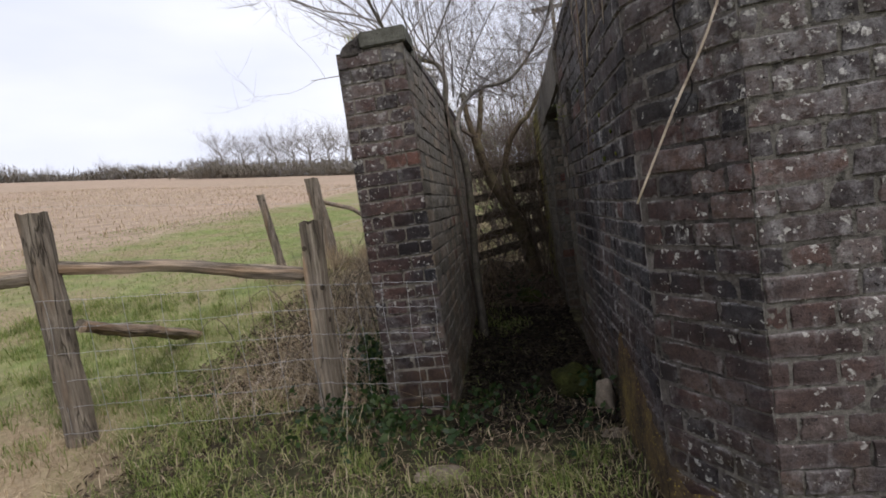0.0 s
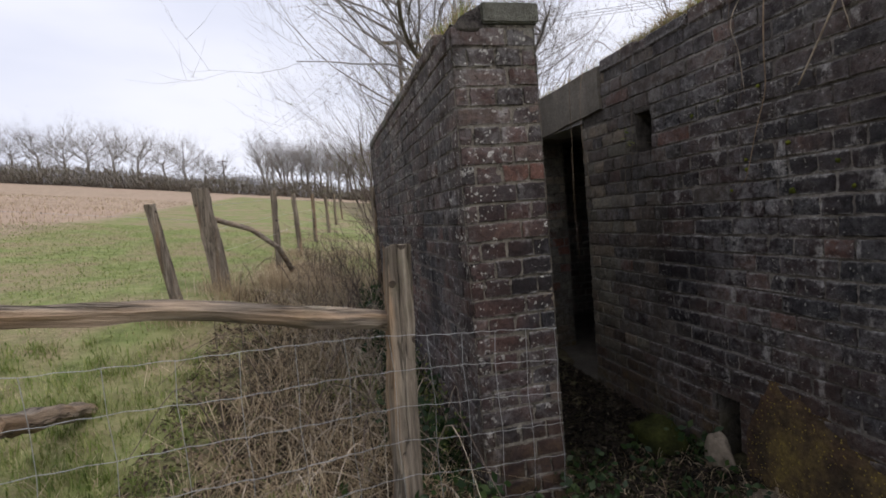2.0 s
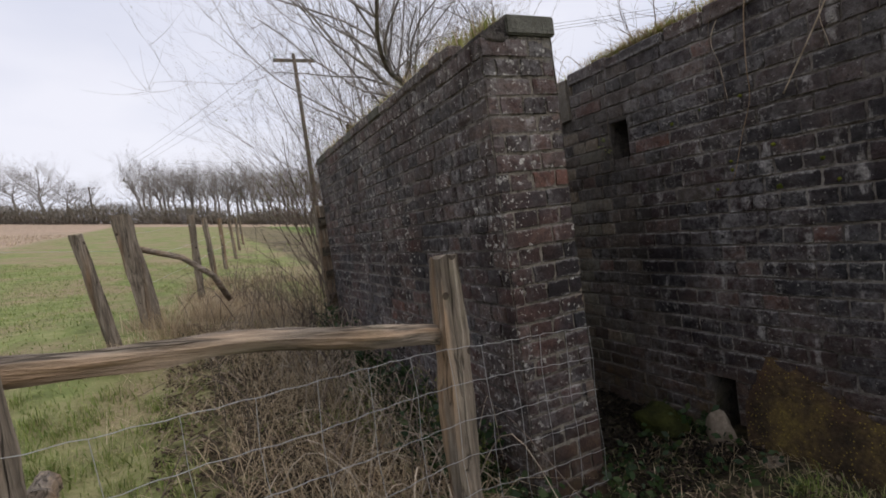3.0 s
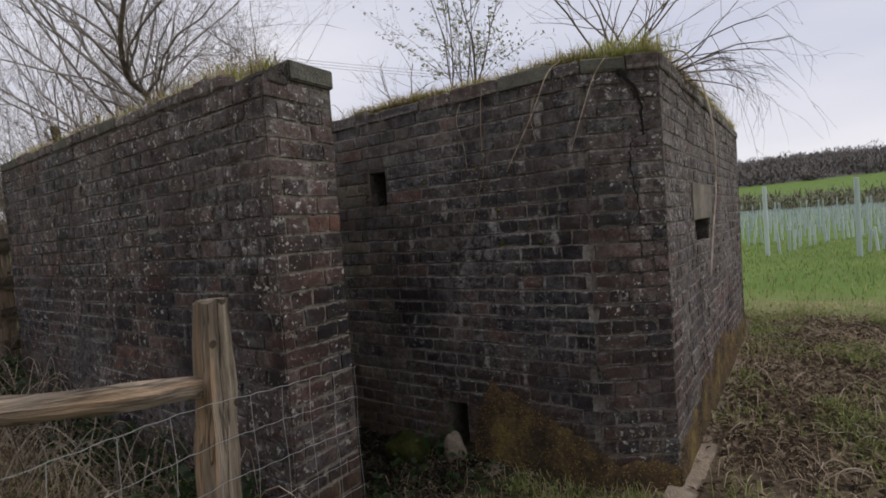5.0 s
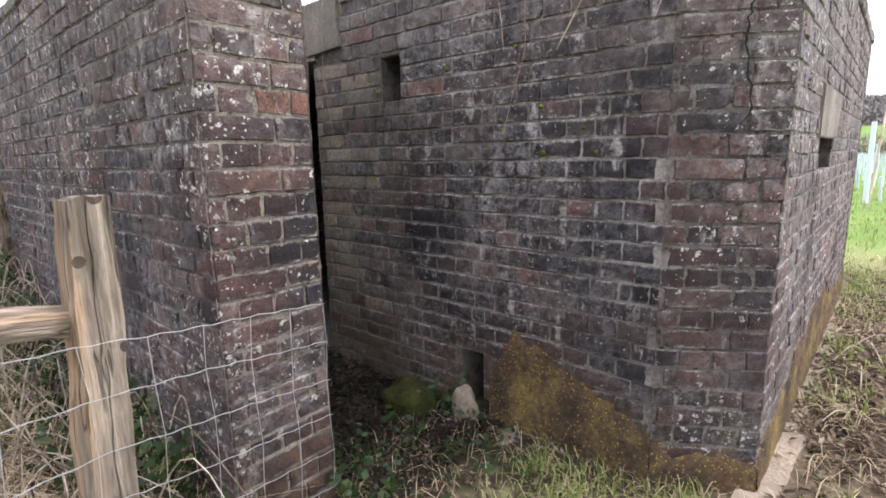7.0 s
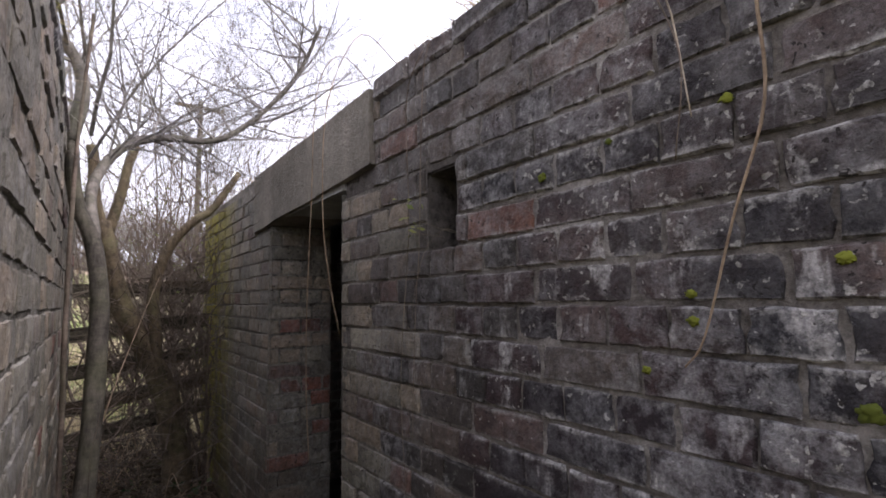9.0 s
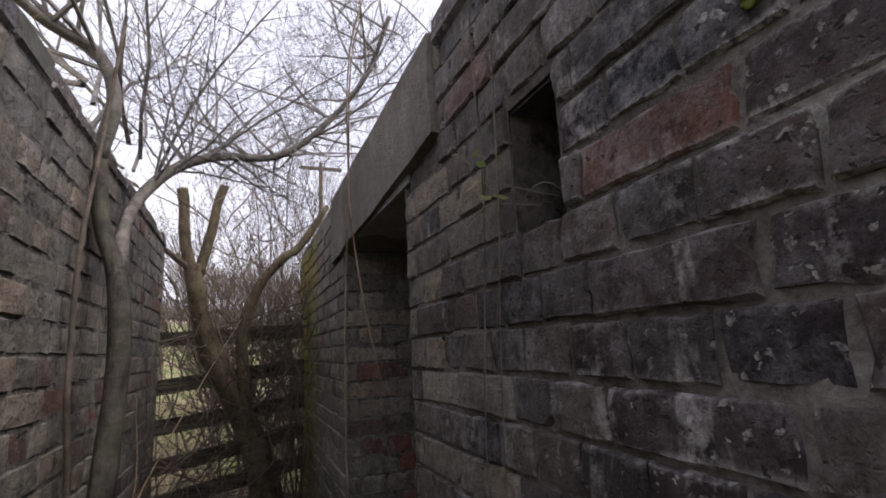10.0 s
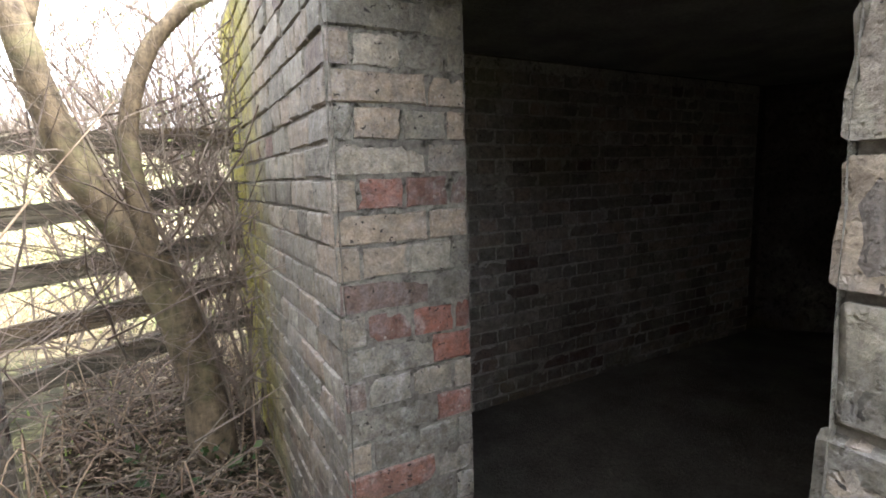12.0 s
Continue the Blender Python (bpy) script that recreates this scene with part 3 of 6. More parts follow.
wall_angle = holder("wall_angle", "short angled brick face with a long crack", "wall", "structure")
nd = Vector((-(YA - BY), -(BX - XW), 0)).normalized()
bm = bmesh.new()
prism(bm, [(XW - nd.x * REC, YA - nd.y * REC), (BX - nd.x * REC, BY - nd.y * REC), (BX + 0.25, BY + 0.35), (XI, YA + 0.05)], -0.3, TOP)
part("mortar", bm, M_MORTAR, wall_angle)

# the other three sides and the roof, which close the shell
bm = bmesh.new()
prism(bm, [(CX, CY + 0.36), (CX, CY), (4.9, 2.4), (4.9, 5.0), (4.2, YE), (XI, YE), (XI, YE - 0.7), (4.0, YE - 0.7), (4.55, 4.85), (4.55, 2.5), (3.9, 1.56)], -0.3, TOP)
tagged(part("wall_rear", bm, M_MORTAR), "weathered rear wall of the pillbox", "wall", kind="structure")
bm = bmesh.new()
prism(bm, [(XI, 1.7), (0.9, 1.6), (3.95, 1.5), (4.6, 2.45), (4.6, 4.9), (4.05, YE - 0.65), (XI, YE - 0.65)], 1.96, 2.05)
box(bm, XI - 0.32, XI, DOOR0, DOOR1, HEAD + 0.02, HEAD + 0.24)
tagged(part("ceiling", bm, M_DARKIN), "rough concrete ceiling of the pillbox", "ceiling", kind="structure")
bm = bmesh.new()
prism(bm, [(XW + 0.02, YA), (BX + 0.02, BY + 0.02), (CX, CY + 0.02), (4.88, 2.42), (4.88, 5.0), (4.18, YE - 0.02), (XW + 0.02, YE - 0.02)], 2.054, TOP + 0.006)
tagged(part("roof", bm, M_COPE), "flat concrete roof slab with turf", "roof", kind="structure")
bm = bmesh.new()
prism(bm, [(XW + 0.02, DOOR0 - 0.5), (4.5, 1.6), (4.5, YE - 0.6), (XW + 0.02, YE - 0.6)], -0.2, 0.13)
tagged(part("floor", bm, M_FLOOR), "dirty concrete floor inside the pillbox", "floor", kind="structure")

# long concrete lintel over the door, flush with the wall top
bm = bmesh.new()
v = box(bm, XW - 0.012, XI - 0.03, 3.28, 4.70, HEAD, TOP + 0.0)
for w in v:
    if w.co.y < 3.4 and w.co.z < 2:
        w.co.z += 0.055
bmesh.ops.subdivide_edges(bm, edges=bm.edges[:], cuts=6, use_grid_fill=True)
for w in bm.verts:
    w.co += Vector((noise.noise(w.co * 7), noise.noise(w.co * 7 + Vector((5, 0, 0))), noise.noise(w.co * 7 + Vector((0, 9, 0))))) * 0.008
tagged(part("lintel", bm, M_CONC), "long rough concrete lintel above the doorway", "lintel", kind="structure")

# blast wall
BO, BI, B0, B1 = -0.785, -0.435, 2.40, 5.45
BTOP = 2.055
blast = holder("wall_blast", "free-standing dark brick blast wall with pale lichen", "wall", "structure")
bm = bmesh.new()
box(bm, BO + REC, BI - REC, B0 + REC, B1 - REC, -0.3, BTOP)
part("mortar", bm, M_MORTAR, blast)


def fence_post(name, x, y, top, r, lean=(0, 0), parent=None, seed=0, square=False, base=None):
    q = random.Random(seed)
    z0 = ground_z(x, y) - 0.15 if base is None else base
    bm = bmesh.new()
    rings, n = [], 14
    H = 22
    for j in range(H):
        f = j / (H - 1)
        z = z0 + (top - z0) * f
        rr = r * (1.12 - 0.14 * f)
        ring = []
        for i in range(n):
            a = 2 * math.pi * i / n
            k = 1 + 0.2 * noise.noise((math.cos(a) * 1.2 + seed, math.sin(a) * 1.2, z * 3.5)) + 0.1 * noise.noise((math.cos(a) * 3 + seed, math.sin(a) * 3, z * 9))
            if square:
                k *= min(1.25, 0.95 / max(abs(math.cos(a)), abs(math.sin(a))))
            ring.append(bm.verts.new((x + lean[0] * (f - 1) + rr * k * math.cos(a), y + lean[1] * (f - 1) + rr * k * math.sin(a), z + (q.uniform(-0.008, 0.008) if j == H - 1 else 0))))
        rings.append(ring)
    for j in range(H - 1):
        for i in range(n):
            m = (i + 1) % n
            bm.faces.new((rings[j][i], rings[j][m], rings[j + 1][m], rings[j + 1][i]))
    bm.faces.new(rings[-1])
    return part(name, bm, M_POST, parent)


def tube(bm, pts, radii, n=6, seed=0, wob=0.0, cap=True):
    """A tube through points with a radius at each."""
    prev = None
    pts = [Vector(p) for p in pts]
    for j, p in enumerate(pts):
        d = (pts[min(j + 1, len(pts) - 1)] - pts[max(j - 1, 0)])
        d = d.normalized() if d.length > 1e-9 else Vector((0, 0, 1))
        a = d.orthogonal().normalized() if prev is None else (prev[1] - d * prev[1].dot(d)).normalized()
        b = d.cross(a)
        ring = []
        for i in range(n):
            t = 2 * math.pi * i / n
            o = a * math.cos(t) + b * math.sin(t)
            k = radii[j] * (1 + wob * noise.noise((p + o * 0.6) * 5 + Vector((seed, 0, 0))))
            ring.append(bm.verts.new(p + o * k))
        if prev:
            for i in range(n):
                m = (i + 1) % n
                bm.faces.new((prev[0][i], prev[0][m], ring[m], ring[i]))
        elif cap and n > 2:
            bm.faces.new(ring[::-1])
        prev = (ring, a)
    if cap and n > 2:
        bm.faces.new(prev[0])



# embrasure head, footing and worn render along the foot of the walls
bm = bmesh.new()
prism(bm, [along(EMB[0] - 0.09, -0.006), along(EMB[1] + 0.1, -0.006), along(EMB[1] + 0.1, 0.3), along(EMB[0] - 0.09, 0.3)], EMB[3], EMB[3] + 0.225)
bmesh.ops.bevel(bm, geom=bm.edges[:], offset=0.006, segments=2, affect="EDGES")
part("embrasure_lintel", bm, M_CONC, wall_front, "pale concrete block lintel")


def rough_strip(name, pts, width, z_in, z_out, drop, mat, label, cat):
    """A broken concrete ledge along plan points, sticking out to the right of the way."""
    bm = bmesh.new()
    prev = None
    path = []
    for (x0, y0), (x1, y1) in zip(pts, pts[1:]):
        for k in range(14):
            path.append((x0 + (x1 - x0) * k / 14, y0 + (y1 - y0) * k / 14, x1 - x0, y1 - y0))
    for i, (x, y, dx, dy) in enumerate(path):
        l = math.hypot(dx, dy)
        ox, oy = dy / l, -dx / l
        w = width * (1 + 0.2 * noise.noise((x * 4, y * 4, 1.0)))
        za, zb = z_in + 0.01 * noise.noise((x * 9, y * 9, 0)), z_out + 0.02 * noise.noise((x * 6, y * 6, 4))
        ring = [bm.verts.new(p) for p in ((x - ox * 0.05, y - oy * 0.05, za), (x + ox * w * 0.5, y + oy * w * 0.5, (za + zb) / 2 + 0.008 * noise.noise((x * 15, y * 15, 9))), (x + ox * w, y + oy * w, zb), (x + ox * (w + 0.015), y + oy * (w + 0.015), zb - drop))]
        if prev:
            for a in range(3):
                bm.faces.new((prev[a], prev[a + 1], ring[a + 1], ring[a]))
        else:
            bm.faces.new(ring)
        prev = ring
    return tagged(part(name, bm, mat, smooth=False), label, cat, kind="structure")


rough_strip("footing", [(BX - 0.14, BY + 0.01), (BX, BY), (2.3, BY - 0.058), (CX, CY)], 0.085, 0.085, 0.065, 0.2, M_FOOT, "broken pale concrete footing along the wall foot", "footing")


def render_material():
    n = Nodes("mossy_render")
    fine = n.noise(50, 7, 0.7)
    c = n.ramp(n.noise(6, 6, 0.7), [(0.32, (0.03, 0.024, 0.019)), (0.5, (0.088, 0.061, 0.034)), (0.68, (0.21, 0.155, 0.05))])
    c = n.mix(n.ramp(n.noise(3.1, 4), [(0.5, 0.0), (0.66, 0.8)]), c, (0.095, 0.055, 0.035))
    c = n.mix(0.8, c, n.ramp(fine, [(0.3, 0.45), (0.7, 1.4)]), "MULTIPLY")
    c = n.mix(n.math("LESS_THAN", n.voronoi(60), 0.2), c, (0.27, 0.2, 0.045))
    return n.done(c, 0.95, fine, 1.0, 0.012, 0.15)


M_RENDER = render_material()


def skirt(name, start, end, heights, label):
    """A thin skin of render over the lowest courses, with a ragged upper edge."""
    s, e = Vector((*start, 0)), Vector((*end, 0))
    u = (e - s).normalized()
    out = Vector((u.y, -u.x, 0))
    L = (e - s).length
    bm = bmesh.new()
    nx, nz = max(8, int(L / 0.04)), 12
    rows = []
    for i in range(nx + 1):
        f = i / nx
        k = f * (len(heights) - 1)
        a = min(int(k), len(heights) - 2)
        h = heights[a] + (heights[a + 1] - heights[a]) * (k - a)
        p = s + u * (L * f)
        h += 0.06 * noise.noise(p * 6) + 0.03 * noise.noise(p * 17)
        col = []
        for j in range(nz + 1):
            z = -0.2 + (h + 0.2) * j / nz
            q = p + Vector((0, 0, z))
            t = 0.013 * (1 - 0.75 * (j / nz) ** 3) + 0.006 * noise.noise(q * 14) - (0.012 if j == nz else 0)
            col.append(bm.verts.new(q + out * t))
        rows.append(col)
    for a, b in zip(rows, rows[1:]):
        for j in range(nz):
            bm.faces.new((a[j], b[j], b[j + 1], a[j + 1]))
    return tagged(part(name, bm, M_RENDER, smooth=True), label, "render", kind="structure")


skirt("render_passage", (XW, 2.31), (XW, YA), [0.36, 0.56, 0.58, 0.50, 0.44, 0.42, 0.34, 0.24], "ochre mossy render at the wall foot")
skirt("render_angle", (XW, YA), (BX, BY), [0.24, 0.2, 0.26, 0.22], "ochre mossy render at the angled corner")
skirt("render_front", (BX, BY), (CX, CY), [0.22, 0.36, 0.4, 0.5, 0.35, 0.3, 0.3], "yellow mossy render along the front foot")

# crack through the angled face, a near-black strip painted in for its shade
M_CRACK = Nodes("crack_shade_black").done((0.012, 0.01, 0.009), 1.0)
bm = bmesh.new()
cq = random.Random(4)
dirc = Vector((BX - XW, BY - YA, 0)).normalized()
nrm = Vector((dirc.y, -dirc.x, 0))
LC = math.hypot(BX - XW, BY - YA)
crk = [(0.40, 2.16, 0.008), (0.46, 2.12, 0.014), (0.56, 2.06, 0.012), (0.71, 2.0, 0.009), (0.74, 1.88, 0.007), (0.745, 1.80, 0.006), (0.60, 1.785, 0.004), (0.565, 1.72, 0.0045), (0.565, 1.64, 0.0035), (0.61, 1.54, 0.0032), (0.64, 1.43, 0.0025), (0.52, 1.385, 0.0015), (0.42, 1.345, 0.0008)]
prev = None
for (f0, za, wa), (f1, zb, wb) in zip(crk, crk[1:]):
    for k in range(5):
        t = k / 5
        f, z, w = f0 + (f1 - f0) * t, za + (zb - za) * t, wa + (wb - wa) * t
        p = Vector((XW, YA, z)) + dirc * (LC * f + cq.uniform(-0.006, 0.006)) + nrm * 0.0125
        ring = [bm.verts.new(p - dirc * w * cq.uniform(0.5, 1.5)), bm.verts.new(p + dirc * w * cq.uniform(0.5, 1.5))]
        if prev:
            bm.faces.new((prev[0], prev[1], ring[1], ring[0]))
        prev = ring
part("crack", bm, M_CRACK, wall_angle, "dark jagged crack")

# coping of the blast wall: single blocks, the end one a thicker grey slab
cq = random.Random(21)
y = B0 + 0.24
while y < B1 - 0.05:
    w = cq.choice((0.11, 0.21, 0.215))
    y2 = min(y + w, B1)
    for xa, xb in ((BO - 0.004, BO + 0.172), (BO + 0.18, BI + 0.004)):
        bm = bmesh.new()
        box(bm, xa, xb, y + 0.005, y2 - 0.005, BTOP - 0.002, BTOP + cq.uniform(0.045, 0.065))
        bmesh.ops.bevel(bm, geom=bm.edges[:], offset=0.008, segments=1, affect="EDGES")
        for v in bm.verts:
            v.co += Vector((cq.uniform(-1, 1), cq.uniform(-1, 1), cq.uniform(-1, 1))) * 0.003
        part("coping_block", bm, M_BRICK_MID if cq.random() < 0.7 else M_COPE, blast)
    y = y2
bm = bmesh.new()
box(bm, -0.655, BI + 0.018, B0 - 0.006, B0 + 0.21, BTOP + 0.004, BTOP + 0.083)
bmesh.ops.bevel(bm, geom=bm.edges[:], offset=0.007, segments=2, affect="EDGES")
part("coping_slab", bm, M_COPE, blast, "grey-green concrete end slab")
bm = bmesh.new()
for v in box(bm, BO + 0.004, -0.652, B0 + 0.002, B0 + 0.245, BTOP - 0.03, BTOP + 0.078):
    if v.co.x < -0.7 and v.co.z > BTOP:
        v.co += Vector((0.035, 0.0, -0.06))
bmesh.ops.subdivide_edges(bm, edges=bm.edges[:], cuts=4, use_grid_fill=True)
for v in bm.verts:
    v.co += Vector((noise.noise(v.co * 9), noise.noise(v.co * 9 + Vector((3, 0, 0))), noise.noise(v.co * 12))) * 0.014
part("mortar_cap", bm, M_MORTAR, blast, smooth=True)

# top course of the pillbox: grey blocks along the edge
def edge_course(parent, a, b, z, seed, h=0.07):
    q = random.Random(seed)
    s, e = Vector((*a, 0)), Vector((*b, 0))
    u = (e - s).normalized()
    ang = math.atan2(u.y, u.x)
    L, d = (e - s).length, 0.0
    while d < L - 0.03:
        w = min(q.choice((0.215, 0.215, 0.11, 0.3)), L - d)
        bm = bmesh.new()
        box(bm, d + 0.004, d + w - 0.004, -0.004 - q.uniform(0, 0.012), 0.2, z, z + h + q.uniform(-0.01, 0.008))
        bmesh.ops.bevel(bm, geom=bm.edges[:], offset=0.009, segments=1, affect="EDGES")
        for v in bm.verts:
            v.co += Vector((q.uniform(-1, 1), q.uniform(-1, 1), q.uniform(-1, 1))) * 0.0035
        ob = part("edge_block", bm, M_BRICK_MID if q.random() < 0.75 else M_COPE, parent)
        ob.matrix_basis = Matrix.LocRotScale(s, Euler((0, 0, ang)), None)
        d += w


edge_course(wall_pass, (XW, 3.27), (XW, YA), TOP - 0.052, 31)
edge_course(wall_angle, (XW, YA), (BX, BY), TOP - 0.052, 32)
edge_course(wall_front, (BX, BY), (CX, CY), TOP - 0.052, 33)

# ---------------------------------------------------------------- fence with rails and netting
P1, P2 = (-1.06, 2.40), (-2.30, 2.03)
fence = holder("fence", "weathered timber post and rail fence with wire netting", "fence")
fence_post("post", P1[0], P1[1], 1.245, 0.054, (0.055, 0.0), fence, 3, True)
fence_post("post", P2[0], P2[1], 1.47, 0.063, (-0.03, 0.0), fence, 5)


def rail(p, q, r0, r1, seed, sag=0.0):
    """A cleft pole from p to q, uneven along its length."""
    bm = bmesh.new()
    a, b = Vector(p), Vector(q)
    L = (b - a).length
    pts, rad = [], []
    for k in range(25):
        f = k / 24
        pts.append(Vector((L * f, 0.015 * noise.noise((f * 3, seed, 7)), -sag * math.sin(math.pi * f) + 0.016 * noise.noise((f * 3.5, seed, 0)))))
        rad.append((r0 + (r1 - r0) * f) * (1 + 0.16 * noise.noise((f * 9, seed, 3))))
    tube(bm, pts, rad, 11, seed, 0.4)
    ob = part("rail", bm, M_RAIL, fence)
    ob.matrix_basis = Matrix.Translation(a) @ (b - a).to_track_quat("X", "Z").to_matrix().to_4x4()
    return ob


rail((-2.31, 2.06, 1.195), (-1.07, 2.43, 0.95), 0.030, 0.037, 2, -0.026)
rail((-2.23, 2.10, 0.885), (-2.62, 3.57, 0.465), 0.034, 0.040, 9, 0.0)
rail((-4.6, 1.25, 1.34), (-2.30, 2.02, 1.165), 0.036, 0.040, 13, 0.03)
fence_post("post", -4.65, 1.25, 1.75, 0.075, (0.02, 0.0), fence, 6)
lines = [0.08, 0.22, 0.36, 0.50, 0.64, 0.78]


def wire_z(x, y, k):
    f = (x - P2[0]) / (BI - P2[0])
    return 0.31 - 0.20 * max(-0.3, min(1, f)) + lines[k] * 0.95 + 0.009 * noise.noise((x * 3, k * 3.1, 0))


def wire_xy(f):
    """Along the netting: from the far post by the near post to the end of the blast wall."""
    if f < 0.62:
        g = f / 0.62
        return (P2[0] + (P1[0] - P2[0]) * g, P2[1] - 0.075 + (P1[1] - 0.06 - P2[1] + 0.075) * g)
    g = (f - 0.62) / 0.38
    return (P1[0] + (-0.45 - P1[0]) * g, P1[1] - 0.065 + (B0 - 0.03 - P1[1] + 0.065) * g)


for k in range(len(lines)):
    bm = bmesh.new()
    pts = []
    for i in range(61):
        x, y = wire_xy(i / 60)
        pts.append((x, y, wire_z(x, y, k) + 0.0025 * math.sin(i * 1.9 + k)))
    tube(bm, pts, [0.0013] * len(pts), 4)
    part("wire", bm, M_WIRE, fence)
for i in range(13):
    bm = bmesh.new()
    f = 0.02 + i * 0.081
    x, y = wire_xy(f)
    tube(bm, [(x + 0.006 * math.sin(k * 2.0 + i), y - 0.002, wire_z(x, y, k)) for k in range(len(lines))], [0.0011] * len(lines), 4)
    part("stay_wire", bm, M_WIRE, fence)

far_fence = holder("fence", "row of leaning pale timber posts in the pasture", "fence")
fence_post("post", -2.61, 4.9, 1.63, 0.042, (-0.15, 0.0), far_fence, 8)
strainer = fence_post("strainer_post", -2.48, 6.03, 1.83, 0.078, (-0.14, 0.0), far_fence, 9, True)
bm = bmesh.new()
tube(bm, [(-2.40, 6.08, 1.52), (-2.05, 6.2, 1.38), (-1.80, 6.3, 1.15), (-1.68, 6.35, 0.88)], [0.028, 0.03, 0.03, 0.03], 7, 3, 0.3)
part("strut", bm, M_RAIL, far_fence, "bent dark bracing pole", True)
for i, (px, py, ph) in enumerate(((-1.95, 8.2, 1.2), (-1.78, 10.6, 1.2), (-1.45, 13.4, 1.2), (-1.1, 16.6, 1.2), (-0.7, 20.5, 1.2), (-0.3, 25.0, 1.2))):
    fence_post("post", px, py, ground_z(px, py) + ph, 0.045, (0.03 * (-1) ** i, 0), far_fence, 40 + i)
for k in range(3):
    bm = bmesh.new()
    tube(bm, [(-2.43, 6.05, 1.65 - 0.25 * k), (-1.95, 8.2, ground_z(-1.95, 8.2) + 1.08 - 0.25 * k), (-1.78, 10.6, ground_z(-1.78, 10.6) + 1.08 - 0.25 * k), (-1.45, 13.4, ground_z(-1.45, 13.4) + 1.05 - 0.25 * k), (-0.3, 25.0, ground_z(-0.3, 25) + 1.05 - 0.25 * k)], [0.0015] * 5, 4)
    part("wire", bm, M_WIRE, far_fence)
bm = bmesh.new()
tube(bm, [(-2.43, 6.05, 1.5), (-5.0, 5.4, 1.85), (-9.0, 4.6, 2.3)], [0.0015] * 3, 4)
part("wire", bm, M_WIRE, far_fence)

# rail fence across the end of the passage
M_OLD = wood_material("old_dark_rail", (0.035, 0.03, 0.022), (0.085, 0.072, 0.05), (0.16, 0.14, 0.095), 0)
end_fence = holder("fence", "old mossy timber rail fence closing the passage", "fence")
for i, (za, zb) in enumerate(((1.55, 1.57), (1.25, 1.31), (1.0, 1.07), (0.76, 0.86), (0.55, 0.66))):
    bm = bmesh.new()
    q = random.Random(60 + i)
    prev = None
    for k in range(13):
        f = k / 12
        x = -0.74 + 1.3 * f
        z = za + (zb - za) * (f - 0.15) / 0.5 + 0.008 * noise.noise((x * 3, i, 0))
        h, t = 0.048 + 0.006 * noise.noise((x * 4, i, 5)), 0.018
        ring = [bm.verts.new((x, 6.0 + s * t + 0.01 * noise.noise((x * 2, i, 9)), z + u * h)) for s, u in ((-1, -1), (1, -1), (1, 1), (-1, 1))]
        if prev:
            for a in range(4):
                b = (a + 1) % 4
                bm.faces.new((prev[a], prev[b], ring[b], ring[a]))
        else:
            bm.faces.new(ring[::-1])
        prev = ring
    bm.faces.new(prev)
    part("rail", bm, M_OLD, end_fence)
for px in (-0.70, 0.52):
    fence_post("post", px, 6.07, 1.72, 0.06, (0, 0), end_fence, 70, True)

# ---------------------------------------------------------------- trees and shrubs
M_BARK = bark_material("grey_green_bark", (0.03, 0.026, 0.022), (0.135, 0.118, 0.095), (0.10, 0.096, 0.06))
# Limbs and crown painted paler to imitate bright sky bleeding round them.
M_LIMB = bark_material("skyglow_limb_bark", (0.08, 0.07, 0.062), (0.27, 0.24, 0.205), (0.18, 0.175, 0.12))
M_CROWN = bark_material("skyglow_twig_bark", (0.15, 0.135, 0.125), (0.40, 0.365, 0.34), (0.27, 0.26, 0.21))
M_BARK_B = bark_material("ochre_bark", (0.04, 0.031, 0.021), (0.175, 0.132, 0.08), (0.12, 0.112, 0.055))
M_TWIG = bark_material("twig_bark", (0.068, 0.052, 0.042), (0.21, 0.16, 0.125), (0.145, 0.13, 0.09))
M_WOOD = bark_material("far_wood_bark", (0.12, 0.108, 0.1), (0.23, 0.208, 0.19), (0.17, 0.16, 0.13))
# Bark of the field-edge trees, with distance haze mixed into the colour.
M_HAZED_BARK = bark_material("hazed_far_bark", (0.2, 0.182, 0.168), (0.36, 0.33, 0.30), (0.27, 0.258, 0.21))
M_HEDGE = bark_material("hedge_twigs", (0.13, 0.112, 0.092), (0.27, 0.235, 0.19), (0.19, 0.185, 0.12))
M_STEM = bark_material("bleached_dry_stem", (0.26, 0.205, 0.15), (0.52, 0.44, 0.34), (0.4, 0.345, 0.25))
M_PALE = bark_material("pale_dead_stem", (0.13, 0.085, 0.055), (0.34, 0.25, 0.17), (0.26, 0.20, 0.13))


